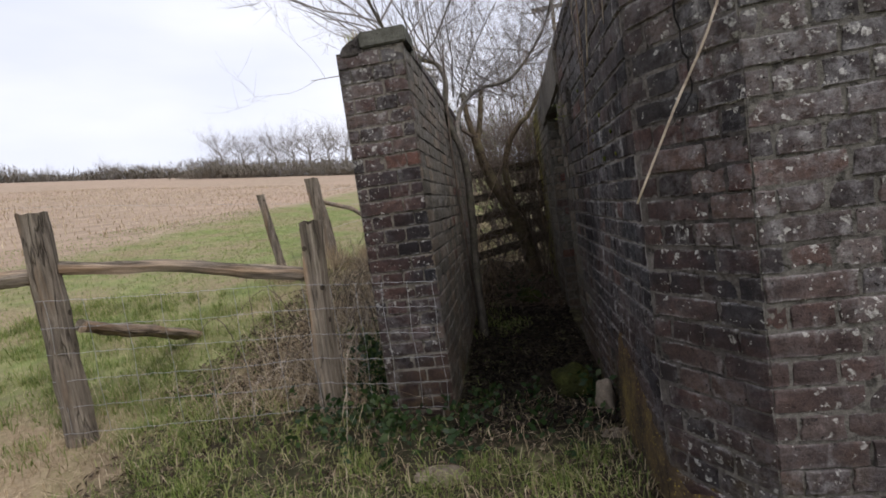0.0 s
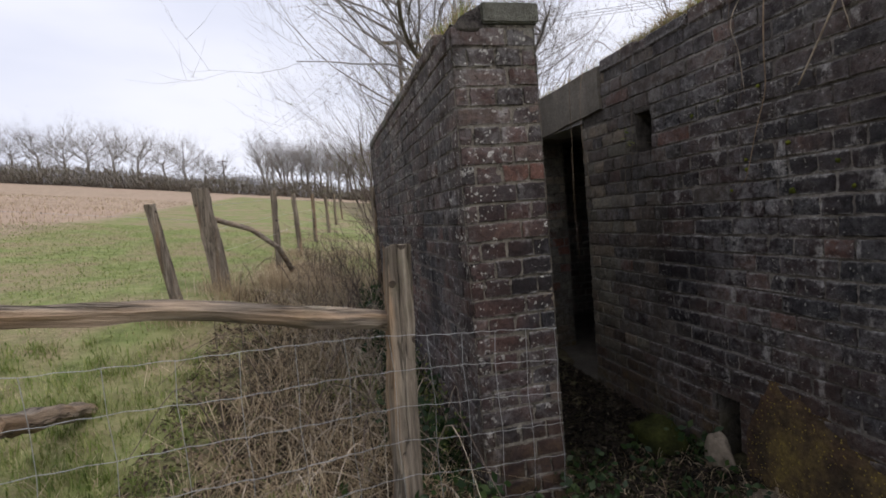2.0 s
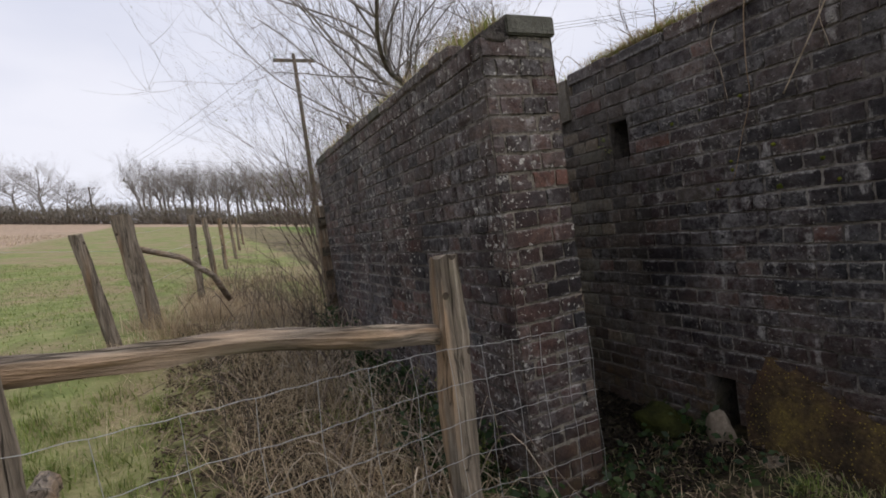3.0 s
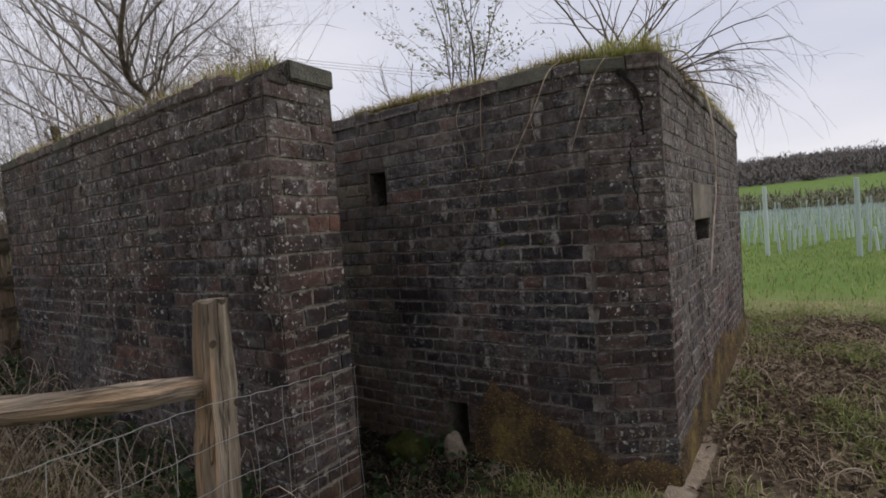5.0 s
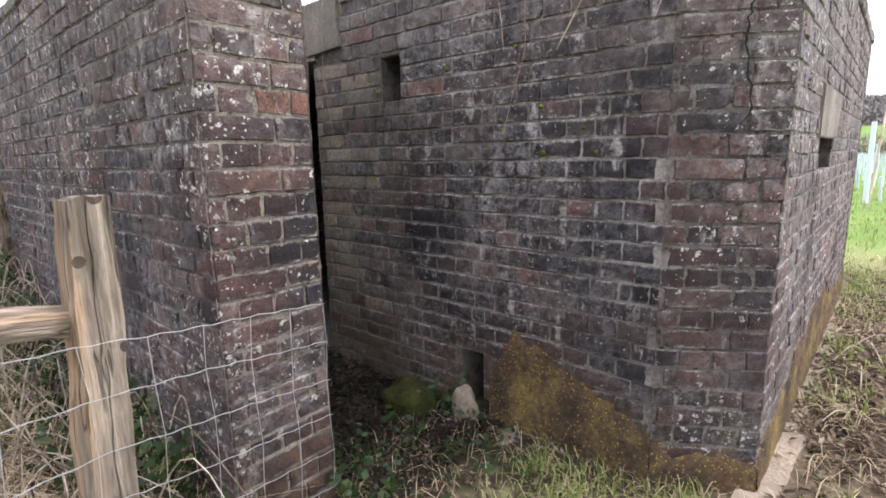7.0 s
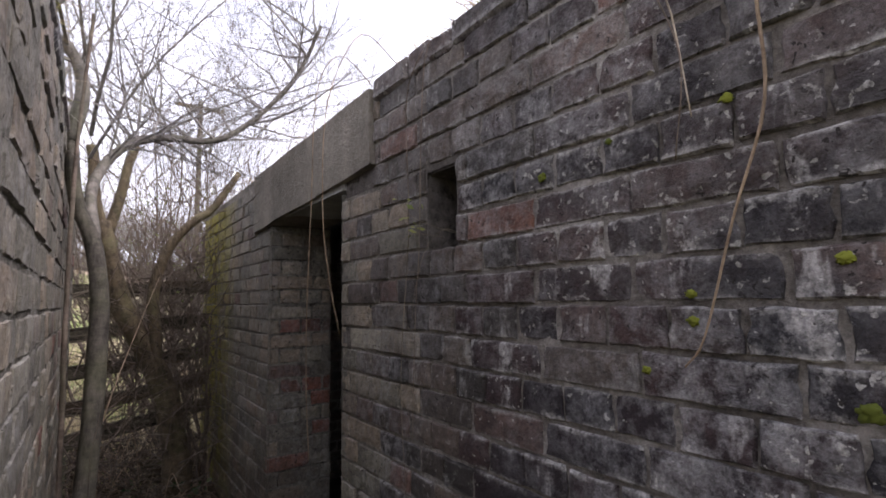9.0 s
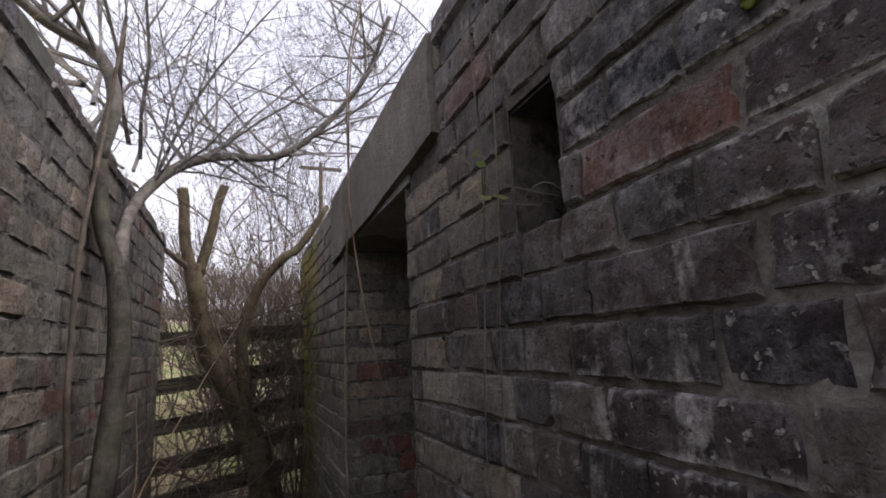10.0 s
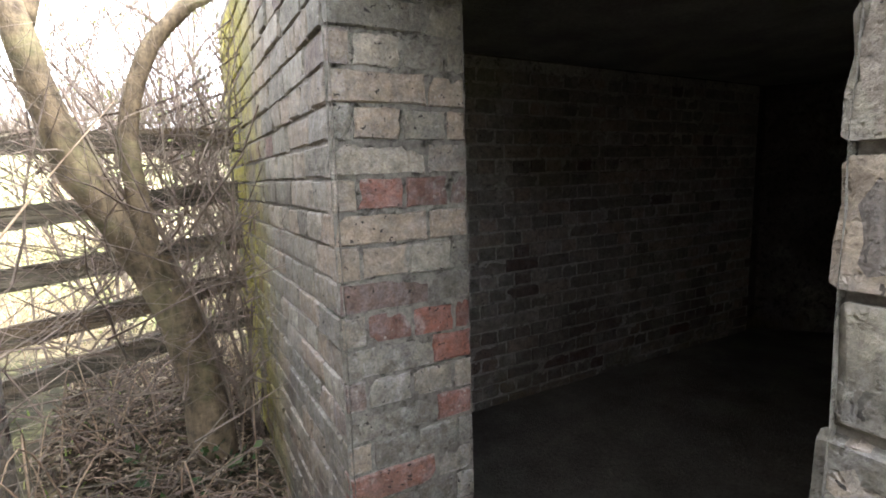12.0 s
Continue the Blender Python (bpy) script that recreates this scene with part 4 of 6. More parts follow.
def branch(bm, q, p, d, length, r, depth, n=5, spread_=0.6, up=0.15, kids=(4, 6), twigs=None, tip=0.35, floor=None):
    """A curved, tapering branch with children; its end points go into twigs."""
    segs = 5 if depth > 1 else 4
    pts, rad = [Vector(p)], [r]
    d = Vector(d).normalized()
    for k in range(segs):
        d = (d + Vector((q.uniform(-1, 1), q.uniform(-1, 1), q.uniform(-1, 1))) * 0.22 + Vector((0, 0, up * 0.35))).normalized()
        pts.append(pts[-1] + d * (length / segs))
        rad.append(r * (1 - (1 - tip) * (k + 1) / segs))
    tube(bm, pts, rad, n if r > 0.004 else 3, cap=False)
    if twigs is not None:
        twigs.append((pts[-1], d))
    if depth <= 0:
        return
    for k in range(q.randint(*kids)):
        f = q.uniform(0.25, 1.0) * segs
        i = min(int(f), segs - 1)
        c = pts[i].lerp(pts[i + 1], f - i)
        o = Vector((q.uniform(-1, 1), q.uniform(-1, 1), q.uniform(-0.7, 1))).normalized()
        nd = (d * (1 - spread_) + o * spread_ + Vector((0, 0, up))).normalized()
        branch(bm, q, c, nd, length * q.uniform(0.4, 0.72), max(rad[i] * q.uniform(0.42, 0.62), 0.0009), depth - 1, max(3, n - 1), spread_, up, kids, twigs, tip)


def smooth_path(pts, per=5):
    """Catmull-Rom through the points."""
    v = [Vector(p) for p in pts]
    v = [v[0] * 2 - v[1]] + v + [v[-1] * 2 - v[-2]]
    out = []
    for i in range(1, len(v) - 2):
        for k in range(per):
            t = k / per
            a, b, c, d = v[i - 1], v[i], v[i + 1], v[i + 2]
            out.append(0.5 * ((2 * b) + (c - a) * t + (2 * a - 5 * b + 4 * c - d) * t * t + (3 * b - a - 3 * c + d) * t ** 3))
    out.append(v[-2])
    return out


def limb(bm, pts, r0, r1, n=8, seed=0, wob=0.25):
    p = smooth_path(pts)
    tube(bm, p, [r0 + (r1 - r0) * k / (len(p) - 1) for k in range(len(p))], n, seed, wob)
    return p


# slender tree beside the blast wall, with a limb that arches over the passage
qa = random.Random(5)
tree_a = holder("tree", "slim grey-barked bare tree growing beside the blast wall", "tree")
bm = bmesh.new()
trunk = limb(bm, [(-0.34, 3.66, 0.05), (-0.345, 3.74, 0.6), (-0.33, 3.82, 1.0), (-0.32, 3.88, 1.4), (-0.345, 3.92, 1.66), (-0.40, 3.96, 1.82), (-0.43, 3.98, 2.05)], 0.034, 0.022, 9, 3)
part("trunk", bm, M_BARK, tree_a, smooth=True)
bm = bmesh.new()
arch = limb(bm, [(-0.345, 3.92, 1.68), (-0.36, 4.1, 1.90), (-0.27, 4.25, 2.10), (-0.12, 4.3, 2.19), (0.1, 4.32, 2.22), (0.28, 4.3, 2.36), (0.46, 4.25, 2.60), (0.55, 4.15, 2.85)], 0.021, 0.009, 8, 4)
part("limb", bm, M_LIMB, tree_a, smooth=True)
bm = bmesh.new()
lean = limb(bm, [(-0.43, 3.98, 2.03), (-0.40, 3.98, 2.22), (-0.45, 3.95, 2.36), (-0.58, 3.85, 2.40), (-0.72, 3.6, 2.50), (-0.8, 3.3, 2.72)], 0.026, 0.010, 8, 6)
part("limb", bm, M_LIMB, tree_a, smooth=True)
bm = bmesh.new()
limb(bm, [(-0.39, 3.90, 0.1), (-0.40, 3.89, 0.8), (-0.405, 3.86, 1.14), (-0.407, 3.81, 1.34), (-0.407, 3.80, 1.69), (-0.405, 3.88, 1.98), (-0.40, 3.91, 2.13), (-0.38, 3.95, 2.5)], 0.0085, 0.006, 6, 8)
part("stem", bm, M_TWIG, tree_a, smooth=True)
bm = bmesh.new()
for p in arch[8::2]:
    for k in range(4):
        branch(bm, qa, p, (qa.uniform(-1, 1), qa.uniform(-0.8, 1), qa.uniform(-0.1, 0.9)), qa.uniform(0.35, 0.8), 0.006, 3, 4, 0.7, 0.08, (3, 5))
for p in lean[8::2]:
    for k in range(2):
        branch(bm, qa, p, (qa.uniform(-1, 0.4), qa.uniform(-1, 1), qa.uniform(0.1, 1)), qa.uniform(0.6, 1.2), 0.008, 3, 4, 0.55, 0.12, (3, 4))
for k in range(12):
    branch(bm, qa, (-0.45 + qa.uniform(-0.1, 0.1), 4.0 + qa.uniform(-0.1, 0.9), 2.1 + qa.uniform(0, 0.2)), (qa.uniform(-1, 0.4), qa.uniform(-1, 1), qa.uniform(0.25, 1)), qa.uniform(0.8, 1.5), 0.010, 3, 4, 0.5, 0.12, (3, 4))
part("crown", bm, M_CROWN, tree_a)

# stouter leaning tree with sawn-off forks in front of the rails
tree_b = holder("tree", "leaning ochre-barked tree with sawn-off forks", "tree")
bm = bmesh.new()
limb(bm, [(0.17, 5.58, 0.12), (0.15, 5.58, 0.5), (0.06, 5.6, 0.92), (-0.06, 5.6, 1.19), (-0.19, 5.6, 1.48), (-0.27, 5.6, 1.78), (-0.31, 5.6, 1.98)], 0.088, 0.052, 10, 13)
part("trunk", bm, M_BARK_B, tree_b, smooth=True)
for pts, r in ((((-0.30, 5.6, 1.92), (-0.35, 5.6, 2.1), (-0.37, 5.6, 2.35), (-0.385, 5.6, 2.46)), 0.034), (((-0.27, 5.6, 1.92), (-0.22, 5.62, 2.15), (-0.18, 5.62, 2.38), (-0.14, 5.62, 2.50)), 0.031)):
    bm = bmesh.new()
    limb(bm, pts, r, r * 0.9, 8, 17)
    part("sawn_fork", bm, M_BARK_B, tree_b, smooth=True)
bm = bmesh.new()
limb(bm, [(0.03, 5.58, 1.0), (-0.0, 5.57, 1.25), (-0.01, 5.57, 1.57), (0.07, 5.57, 1.84), (0.21, 5.57, 2.02), (0.33, 5.6, 2.12), (0.5, 5.6, 2.4)], 0.042, 0.02, 8, 19)
part("limb", bm, M_BARK_B, tree_b, smooth=True)
bm = bmesh.new()
limb(bm, [(-0.32, 5.58, 1.95), (-0.44, 5.5, 2.05), (-0.52, 5.45, 2.12)], 0.02, 0.008, 6, 18)
qb = random.Random(9)
for k in range(26):
    branch(bm, qb, (qb.uniform(-0.3, 0.4), 5.6 + qb.uniform(-0.1, 0.1), qb.uniform(0.9, 2.3)), (qb.uniform(-1, 1), qb.uniform(-0.6, 1), qb.uniform(0.1, 1)), qb.uniform(0.4, 0.9), 0.006, 2, 4, 0.6, 0.1, (3, 5))
part("crown", bm, M_TWIG, tree_b)


def bush(name, label, root, count, rmin, rmax, length, seed, mat, bias=(0, 0, 1), spread_=1.0, depth=2, kids=(2, 4), up=0.1, foot=0.1):
    """A many-stemmed shrub; each stem with its twigs is a part."""
    q = random.Random(seed)
    ob = tagged(new(name), label, "shrub")
    tips = []
    for k in range(count):
        bm = bmesh.new()
        p = (root[0] + q.uniform(-foot, foot), root[1] + q.uniform(-foot, foot), root[2] - 0.03)
        d = (bias[0] + q.uniform(-1, 1) * spread_, bias[1] + q.uniform(-1, 1) * spread_, bias[2] + q.uniform(-0.2, 0.6))
        branch(bm, q, p, d, q.uniform(0.55, 1.0) * length, q.uniform(rmin, rmax), depth, 5, 0.5, up, kids, tips)
        part("stem", bm, mat, ob)
    return ob, tips


def leaves_on(parent, tips, size, mat, seed, per=5, reach=0.12):
    q = random.Random(seed)
    vs, fs = [], []
    for p, d in tips:
        for k in range(per):
            c = p - d * q.uniform(0, reach) + Vector((q.uniform(-1, 1), q.uniform(-1, 1), q.uniform(-1, 1))) * 0.03
            a = Vector((q.uniform(-1, 1), q.uniform(-1, 1), q.uniform(-0.3, 1))).normalized()
            b = a.orthogonal().normalized()
            s = size * q.uniform(0.6, 1.2)
            i = len(vs)
            vs += [c, c + a * s * 0.5 + b * s * 0.3, c + a * s, c + a * s * 0.5 - b * s * 0.3]
            fs += [(i, i + 1, i + 2, i + 3)]
    return raw("leaves", vs, fs, mat, parent)


M_BUD = leaf_material("spring_leaf", [(0.0, (0.10, 0.13, 0.03)), (0.5, (0.17, 0.20, 0.05)), (1.0, (0.24, 0.24, 0.08))])
M_IVY = leaf_material("ivy_leaf", [(0.0, (0.016, 0.034, 0.010)), (0.6, (0.032, 0.062, 0.017)), (1.0, (0.07, 0.10, 0.03))], 0.4)

bush("shrub", "bare many-stemmed shrub rooted on the pillbox corner", (0.68, 1.50, TOP), 11, 0.0045, 0.009, 0.95, 71, M_TWIG, (0.3, -0.1, 1), 0.9, 2)
bush("shrub", "bare arching stems hanging over the pillbox front", (0.95, 1.38, TOP), 16, 0.003, 0.006, 0.8, 72, M_TWIG, (0.9, -0.8, 0.4), 0.7, 2, (2, 4), -0.25)
ob, tips = bush("shrub", "slender shrub in small green leaf on the roof", (1.35, 2.75, TOP), 8, 0.006, 0.011, 1.2, 73, M_TWIG, (0, 0, 1.2), 0.6, 2, (3, 4))
leaves_on(ob, tips, 0.034, M_BUD, 5, 16, 0.28)
bush("shrub", "sparse bare shrub on the roof edge", (0.65, 2.85, TOP), 6, 0.003, 0.006, 0.5, 74, M_TWIG, (-0.2, 0.1, 0.8), 0.9, 2)
bush("shrub", "thin bare shrub by the end of the blast wall", (-0.95, 5.6, ground_z(-0.95, 5.6)), 9, 0.004, 0.008, 0.95, 75, M_TWIG, (-0.1, 0, 1.2), 0.5, 2, (4, 6))
bush("shrub", "tangled bare shrub behind the passage wall", (0.75, 6.6, 0.3), 14, 0.006, 0.013, 2.3, 76, M_TWIG, (-0.2, -0.1, 1.2), 0.6, 2, (4, 6))
bush("shrub", "upright bare stems against the passage wall", (0.30, 5.72, 0.25), 9, 0.006, 0.014, 1.7, 77, M_TWIG, (-0.1, 0, 1.6), 0.4, 2, (3, 5))
ob, tips = bush("shrub", "bare thorn shrub beyond the rail fence", (-0.2, 7.2, ground_z(-0.2, 7.2)), 16, 0.007, 0.014, 2.4, 78, M_TWIG, (0, 0, 1.1), 0.8, 2, (4, 6), 0.1, 0.5)
leaves_on(ob, tips, 0.03, M_BUD, 6, 2, 0.2)
for i, (bx, by, bh) in enumerate(((0.45, 7.0, 3.0), (0.05, 6.8, 2.3), (0.85, 7.4, 3.2), (0.55, 6.5, 2.4), (0.25, 7.6, 3.4), (1.2, 7.9, 3.6), (-0.15, 8.2, 2.9), (0.85, 8.1, 4.6), (1.35, 8.6, 4.8), (0.55, 8.5, 4.4))):
    ob, tips = bush("shrub", "dense twiggy shrub behind the rail fence", (bx, by, ground_z(bx, by)), 9, 0.008, 0.014, bh, 180 + i, M_TWIG, (-0.05, 0, 1.3), 0.6, 3, (3, 5), 0.1, 0.3)
    leaves_on(ob, tips[::5], 0.026, M_BUD, 16 + i, 2, 0.15)
for i, (bx, by) in enumerate(((0.3, 9.5), (1.6, 9.0), (3.4, 10.2), (2.6, 11.5))):
    bush("shrub", "bare hedge shrub beyond the passage", (bx, by, ground_z(bx, by)), 12, 0.008, 0.016, 2.6, 80 + i, M_TWIG, (0, 0, 1.2), 0.8, 2, (4, 6), 0.1, 0.5)


def runner(name, label, paths, mat, r0=0.003, r1=0.0015, cat="vine"):
    """Hanging or sprawling stems: one thing."""
    ob = tagged(new(name), label, cat)
    for i, pts in enumerate(paths):
        bm = bmesh.new()
        limb(bm, pts, r0, r1, 5, i, 0.5)
        part("stem", bm, mat, ob, smooth=True)
    return ob


W = XW - 0.012
runner("vine", "pale bent stem hanging from the roof turf", [((0.47, 1.70, 2.22), (0.35, 1.73, 2.13), (0.35, 1.80, 1.99), (0.35, 1.875, 1.86), (0.352, 1.98, 1.69))], M_STEM, 0.0045, 0.0026)
runner("vine", "pale stem trailing over the wall corner", [((0.50, 1.42, 2.22), (0.38, 1.40, 2.20), (0.345, 1.49, 2.09), (0.35, 1.57, 1.91), (0.355, 1.64, 1.73))], M_STEM, 0.0036, 0.002)
runner("vine", "thin dry runners down the sooty wall", [((0.44, 2.22, 2.2), (W - 0.012, 2.27, 2.03), (W - 0.012, 2.24, 1.89), (W - 0.012, 2.22, 1.72)), ((0.44, 1.76, 2.2), (W - 0.012, 1.83, 1.98), (W - 0.012, 1.81, 1.82))], M_STEM, 0.0024, 0.0013)
runner("vine", "long pale stem drooping out before the corner", [((0.66, 1.34, 2.18), (0.63, 1.16, 2.16), (0.56, 1.06, 1.86), (0.45, 1.04, 1.545), (0.35, 1.048, 1.35), (0.256, 1.055, 1.161))], M_STEM, 0.0042, 0.0022)
runner("vine", "thin stem hanging from the roof turf", [((0.42, 2.26, 2.22), (W - 0.01, 2.26, 2.14), (W - 0.015, 2.28, 2.0), (W - 0.015, 2.23, 1.82), (W - 0.01, 2.25, 1.66))], M_TWIG, 0.0022, 0.0011)
runner("vine", "orange-brown root hanging down the passage wall", [((0.42, 2.10, 2.2), (W - 0.01, 2.11, 2.1), (W - 0.018, 2.12, 1.87), (W - 0.02, 2.12, 1.71), (W - 0.02, 2.17, 1.56), (W - 0.018, 2.22, 1.4), (W - 0.02, 2.25, 1.355))], M_PALE, 0.0032, 0.0015)
runner("vine", "fine brown stems trailing past the loophole", [((0.42, 2.96, 2.2), (W - 0.01, 2.97, 2.12), (W - 0.012, 3.03, 2.0), (W - 0.012, 3.02, 1.66), (W - 0.012, 3.07, 1.25), (W - 0.01, 3.05, 0.9)), ((0.43, 2.92, 2.2), (W - 0.012, 2.93, 2.1), (W - 0.03, 2.94, 1.6), (W - 0.03, 2.96, 1.45), (W - 0.02, 3.0, 1.1))], M_TWIG, 0.0018, 0.0009)
runner("vine", "pale thin roots hanging before the doorway", [((0.44, 3.36, 2.2), (0.30, 3.33, 2.27), (0.21, 3.31, 2.12), (0.19, 3.30, 1.75), (0.18, 3.30, 1.45), (0.18, 3.30, 1.2), (0.19, 3.30, 1.0)), ((0.42, 3.16, 2.2), (0.28, 3.14, 2.25), (0.17, 3.12, 2.02), (0.155, 3.12, 1.72), (0.175, 3.12, 1.52), (0.205, 3.12, 1.37))], M_PALE, 0.0019, 0.0012)
lp = runner("weed", "withered weed growing out of the loophole", [((0.45, 2.86, 1.60), (0.36, 2.83, 1.63), (0.345, 2.9, 1.59), (0.35, 2.96, 1.5), (0.36, 3.0, 1.41)), ((0.42, 2.88, 1.63), (0.35, 2.93, 1.66), (0.33, 2.99, 1.70)), ((0.40, 2.9, 1.62), (0.34, 2.95, 1.63), (0.33, 3.02, 1.615)), ((0.352, 2.94, 1.53), (0.34, 2.99, 1.53), (0.335, 3.02, 1.51))], M_TWIG, 0.0010, 0.0006, "weed")
leaves_on(lp, [(Vector((0.34, 2.97, 1.69)), Vector((0, 0, 1))), (Vector((0.33, 2.98, 1.705)), Vector((0, 0.3, 1))), (Vector((0.34, 2.94, 1.665)), Vector((0, 0, 1)))], 0.026, M_BUD, 8, 5, 0.02)

# sprawling bramble stems at the passage end
qv = random.Random(31)
paths = []
for k in range(34):
    x0, y0 = qv.uniform(-0.38, 0.32), qv.uniform(4.7, 6.0)
    g0 = ground_z(x0, y0) - 0.05
    a = qv.uniform(0, 6.28)
    l = qv.uniform(0.25, 0.7)
    x1 = max(-0.40, min(0.34, x0 + l * math.cos(a)))
    paths.append(((x0, y0, g0), ((x0 + x1) / 2, y0 + l * 0.5 * math.sin(a), g0 + qv.uniform(0.1, 0.5)), (x1, y0 + l * math.sin(a), g0 + qv.uniform(0.0, 0.35))))
paths.append(((-0.36, 3.75, 0.75), (-0.28, 4.2, 1.05), (-0.15, 4.7, 1.35), (-0.02, 5.2, 1.62)))
paths.append(((-0.37, 3.8, 0.55), (-0.3, 4.1, 1.0), (-0.34, 4.3, 1.3)))
runner("bramble", "tangle of bare bramble stems on leaf litter", paths, M_PALE, 0.0036, 0.0014, "bramble")
bm = bmesh.new()
for k in range(120):
    branch(bm, qv, (qv.uniform(-0.42, 0.36), qv.uniform(5.5, 6.3), 0.45 + qv.random() * 1.25), (qv.uniform(-1, 1), qv.uniform(-0.8, 0.6), qv.uniform(-0.1, 1.0)), qv.uniform(0.3, 0.9), 0.0058, 2, 3, 0.75, 0.0, (3, 5))
for k in range(45):
    branch(bm, qv, (qv.uniform(-0.42, 0.36), qv.uniform(5.0, 5.95), 0.15 + qv.random() * 0.85), (qv.uniform(-1, 1), qv.uniform(-0.6, 0.6), qv.uniform(-0.2, 0.8)), qv.uniform(0.25, 0.6), 0.0045, 2, 3, 0.75, 0.0, (3, 5))
for k in range(150):
    x0, y0, a, l = qv.uniform(-0.40, 0.36), qv.uniform(4.2, 6.2), qv.uniform(0, 6.28), qv.uniform(0.12, 0.5)
    g0 = ground_z(x0, y0) + qv.uniform(0.01, 0.10)
    limb(bm, [(x0, y0, g0), (max(-0.41, min(0.37, x0 + 0.5 * l * math.cos(a))), y0 + 0.5 * l * math.sin(a), g0 + qv.uniform(0, 0.08)), (max(-0.41, min(0.37, x0 + l * math.cos(a))), y0 + l * math.sin(a), g0 + qv.uniform(-0.03, 0.05))], 0.0035, 0.0015, 4, k, 0.3)
for k in range(16):
    y0, z0 = qv.uniform(3.7, 4.9), qv.uniform(0.3, 1.2)
    branch(bm, qv, (-0.40, y0, z0), (qv.uniform(0.2, 0.8), qv.uniform(-0.5, 0.8), qv.uniform(0.2, 1)), qv.uniform(0.3, 0.65), 0.0026, 1, 4, 0.5, 0.05, (2, 4))
tagged(part("brushwood", bm, M_TWIG), "dense dry brushwood at the passage end", "brushwood", kind="stuff")

# ---------------------------------------------------------------- stones
def stone(name, x, y, z, r, seed, mat, label, squash=(1, 1, 0.7)):
    bm = bmesh.new()
    bmesh.ops.create_icosphere(bm, subdivisions=3, radius=1)
    for v in bm.verts:
        k = 1 + 0.35 * noise.noise(v.co * 1.3 + Vector((seed, 0, 0))) + 0.08 * noise.noise(v.co * 5)
        v.co = Vector((v.co.x * r * squash[0], v.co.y * r * squash[1], v.co.z * r * squash[2])) * k
    ob = part(name, bm, mat, smooth=True)
    ob.location = (x, y, z)
    return tagged(ob, label, "stone")


def moss_material():
    n = Nodes("cushion_moss")
    f = n.noise(70, 6, 0.7)
    c = n.ramp(n.noise(9, 5), [(0.35, (0.025, 0.028, 0.01)), (0.65, (0.075, 0.08, 0.02))])
    c = n.mix(0.8, c, n.ramp(f, [(0.3, 0.4), (0.7, 1.4)]), "MULTIPLY")
    return n.done(c, 1.0, f, 1.0, 0.02, 0.1)


M_MOSS = moss_material()
stone("boulder", 0.20, 2.66, 0.15, 0.115, 3, M_MOSS, "rounded stone covered in green moss", (1.0, 1.15, 0.85))
stone("stone", 0.33, 2.42, 0.13, 0.085, 5, M_FOOT, "pale broken lump of stone by the wall hole", (0.6, 0.85, 1.3))
stone("stone", -0.47, 1.86, 0.09, 0.10, 8, M_FOOT, "flat dull stone in the grass", (1.3, 0.8, 0.45))
stone("stone", 0.05, 4.75, 0.24, 0.12, 9, M_MOSS, "mossy stone in the leaf litter", (1, 1.2, 0.7))
stone("stone", 0.32, 2.16, 0.08, 0.05, 10, M_FOOT, "small pale stone by the wall foot", (1.2, 1, 0.5))

# small moss cushions on the passage wall
M_MOSS_Y = leaf_material("yellow_green_moss", [(0.0, (0.055, 0.07, 0.01)), (1.0, (0.13, 0.14, 0.018))], 0.95, 0.1)
for i, (y, z, r) in enumerate(((2.18, 1.74, 0.007), (2.54, 1.70, 0.008), (2.25, 1.46, 0.006), (2.25, 1.42, 0.007), (2.33, 1.34, 0.006), (2.06, 1.50, 0.007), (2.05, 1.32, 0.010), (2.38, 1.73, 0.005), (1.88, 1.41, 0.007), (1.83, 1.32, 0.006))):
    bm = bmesh.new()
    bmesh.ops.create_icosphere(bm, subdivisions=3, radius=1)
    for v in bm.verts:
        k = 1 + 0.7 * noise.noise(v.co * 2.2 + Vector((i * 3.7, 0, 0))) + 0.6 * noise.noise(v.co * 6 + Vector((0, i * 2.3, 0)))
        v.co = Vector((v.co.x * r * 0.45, v.co.y * r * 1.2, v.co.z * r)) * k
    ob = part("moss", bm, M_MOSS_Y, smooth=True)
    ob.location = (XW - 0.002, y, z)
    tagged(ob, "small yellow-green moss cushion on the sooty wall", "moss", "moss cushions on the wall")

# ---------------------------------------------------------------- grass and litter
def blades(name, pts, hmin, hmax, width, mat, seed, lean=0.6, label="", cat="grass"):
    q = np.random.RandomState(seed)
    P = np.array(pts)
    n = len(P)
    h = q.uniform(hmin, hmax, n)
    a = q.uniform(0, 2 * np.pi, n)
    ln = q.uniform(0.1, 1, n) * lean
    w = width * q.uniform(0.6, 1.3, n)
    side = np.stack([-np.sin(a), np.cos(a), np.zeros(n)], 1) * w[:, None]
    out = np.stack([np.cos(a), np.sin(a), np.zeros(n)], 1)
    up = np.array([0, 0, 1.0])
    m = P + up * (h * 0.6)[:, None] + out * (h * ln * 0.35)[:, None]
    t = P + up * (h * (1 - 0.35 * ln))[:, None] + out * (h * ln)[:, None]
    V = np.stack([P - side, P + side, m - side * 0.75, m + side * 0.75, t], 1).reshape(-1, 3)
    b = np.arange(n) * 5
    quads = np.stack([b, b + 1, b + 3, b + 2], 1)
    tris = np.stack([b + 2, b + 3, b + 4], 1)
    me = bpy.data.meshes.new(name)
    me.from_pydata(V.tolist(), [], quads.tolist() + tris.tolist())
    me.update()
    return tagged(part(name, me, mat), label, cat, kind="stuff")


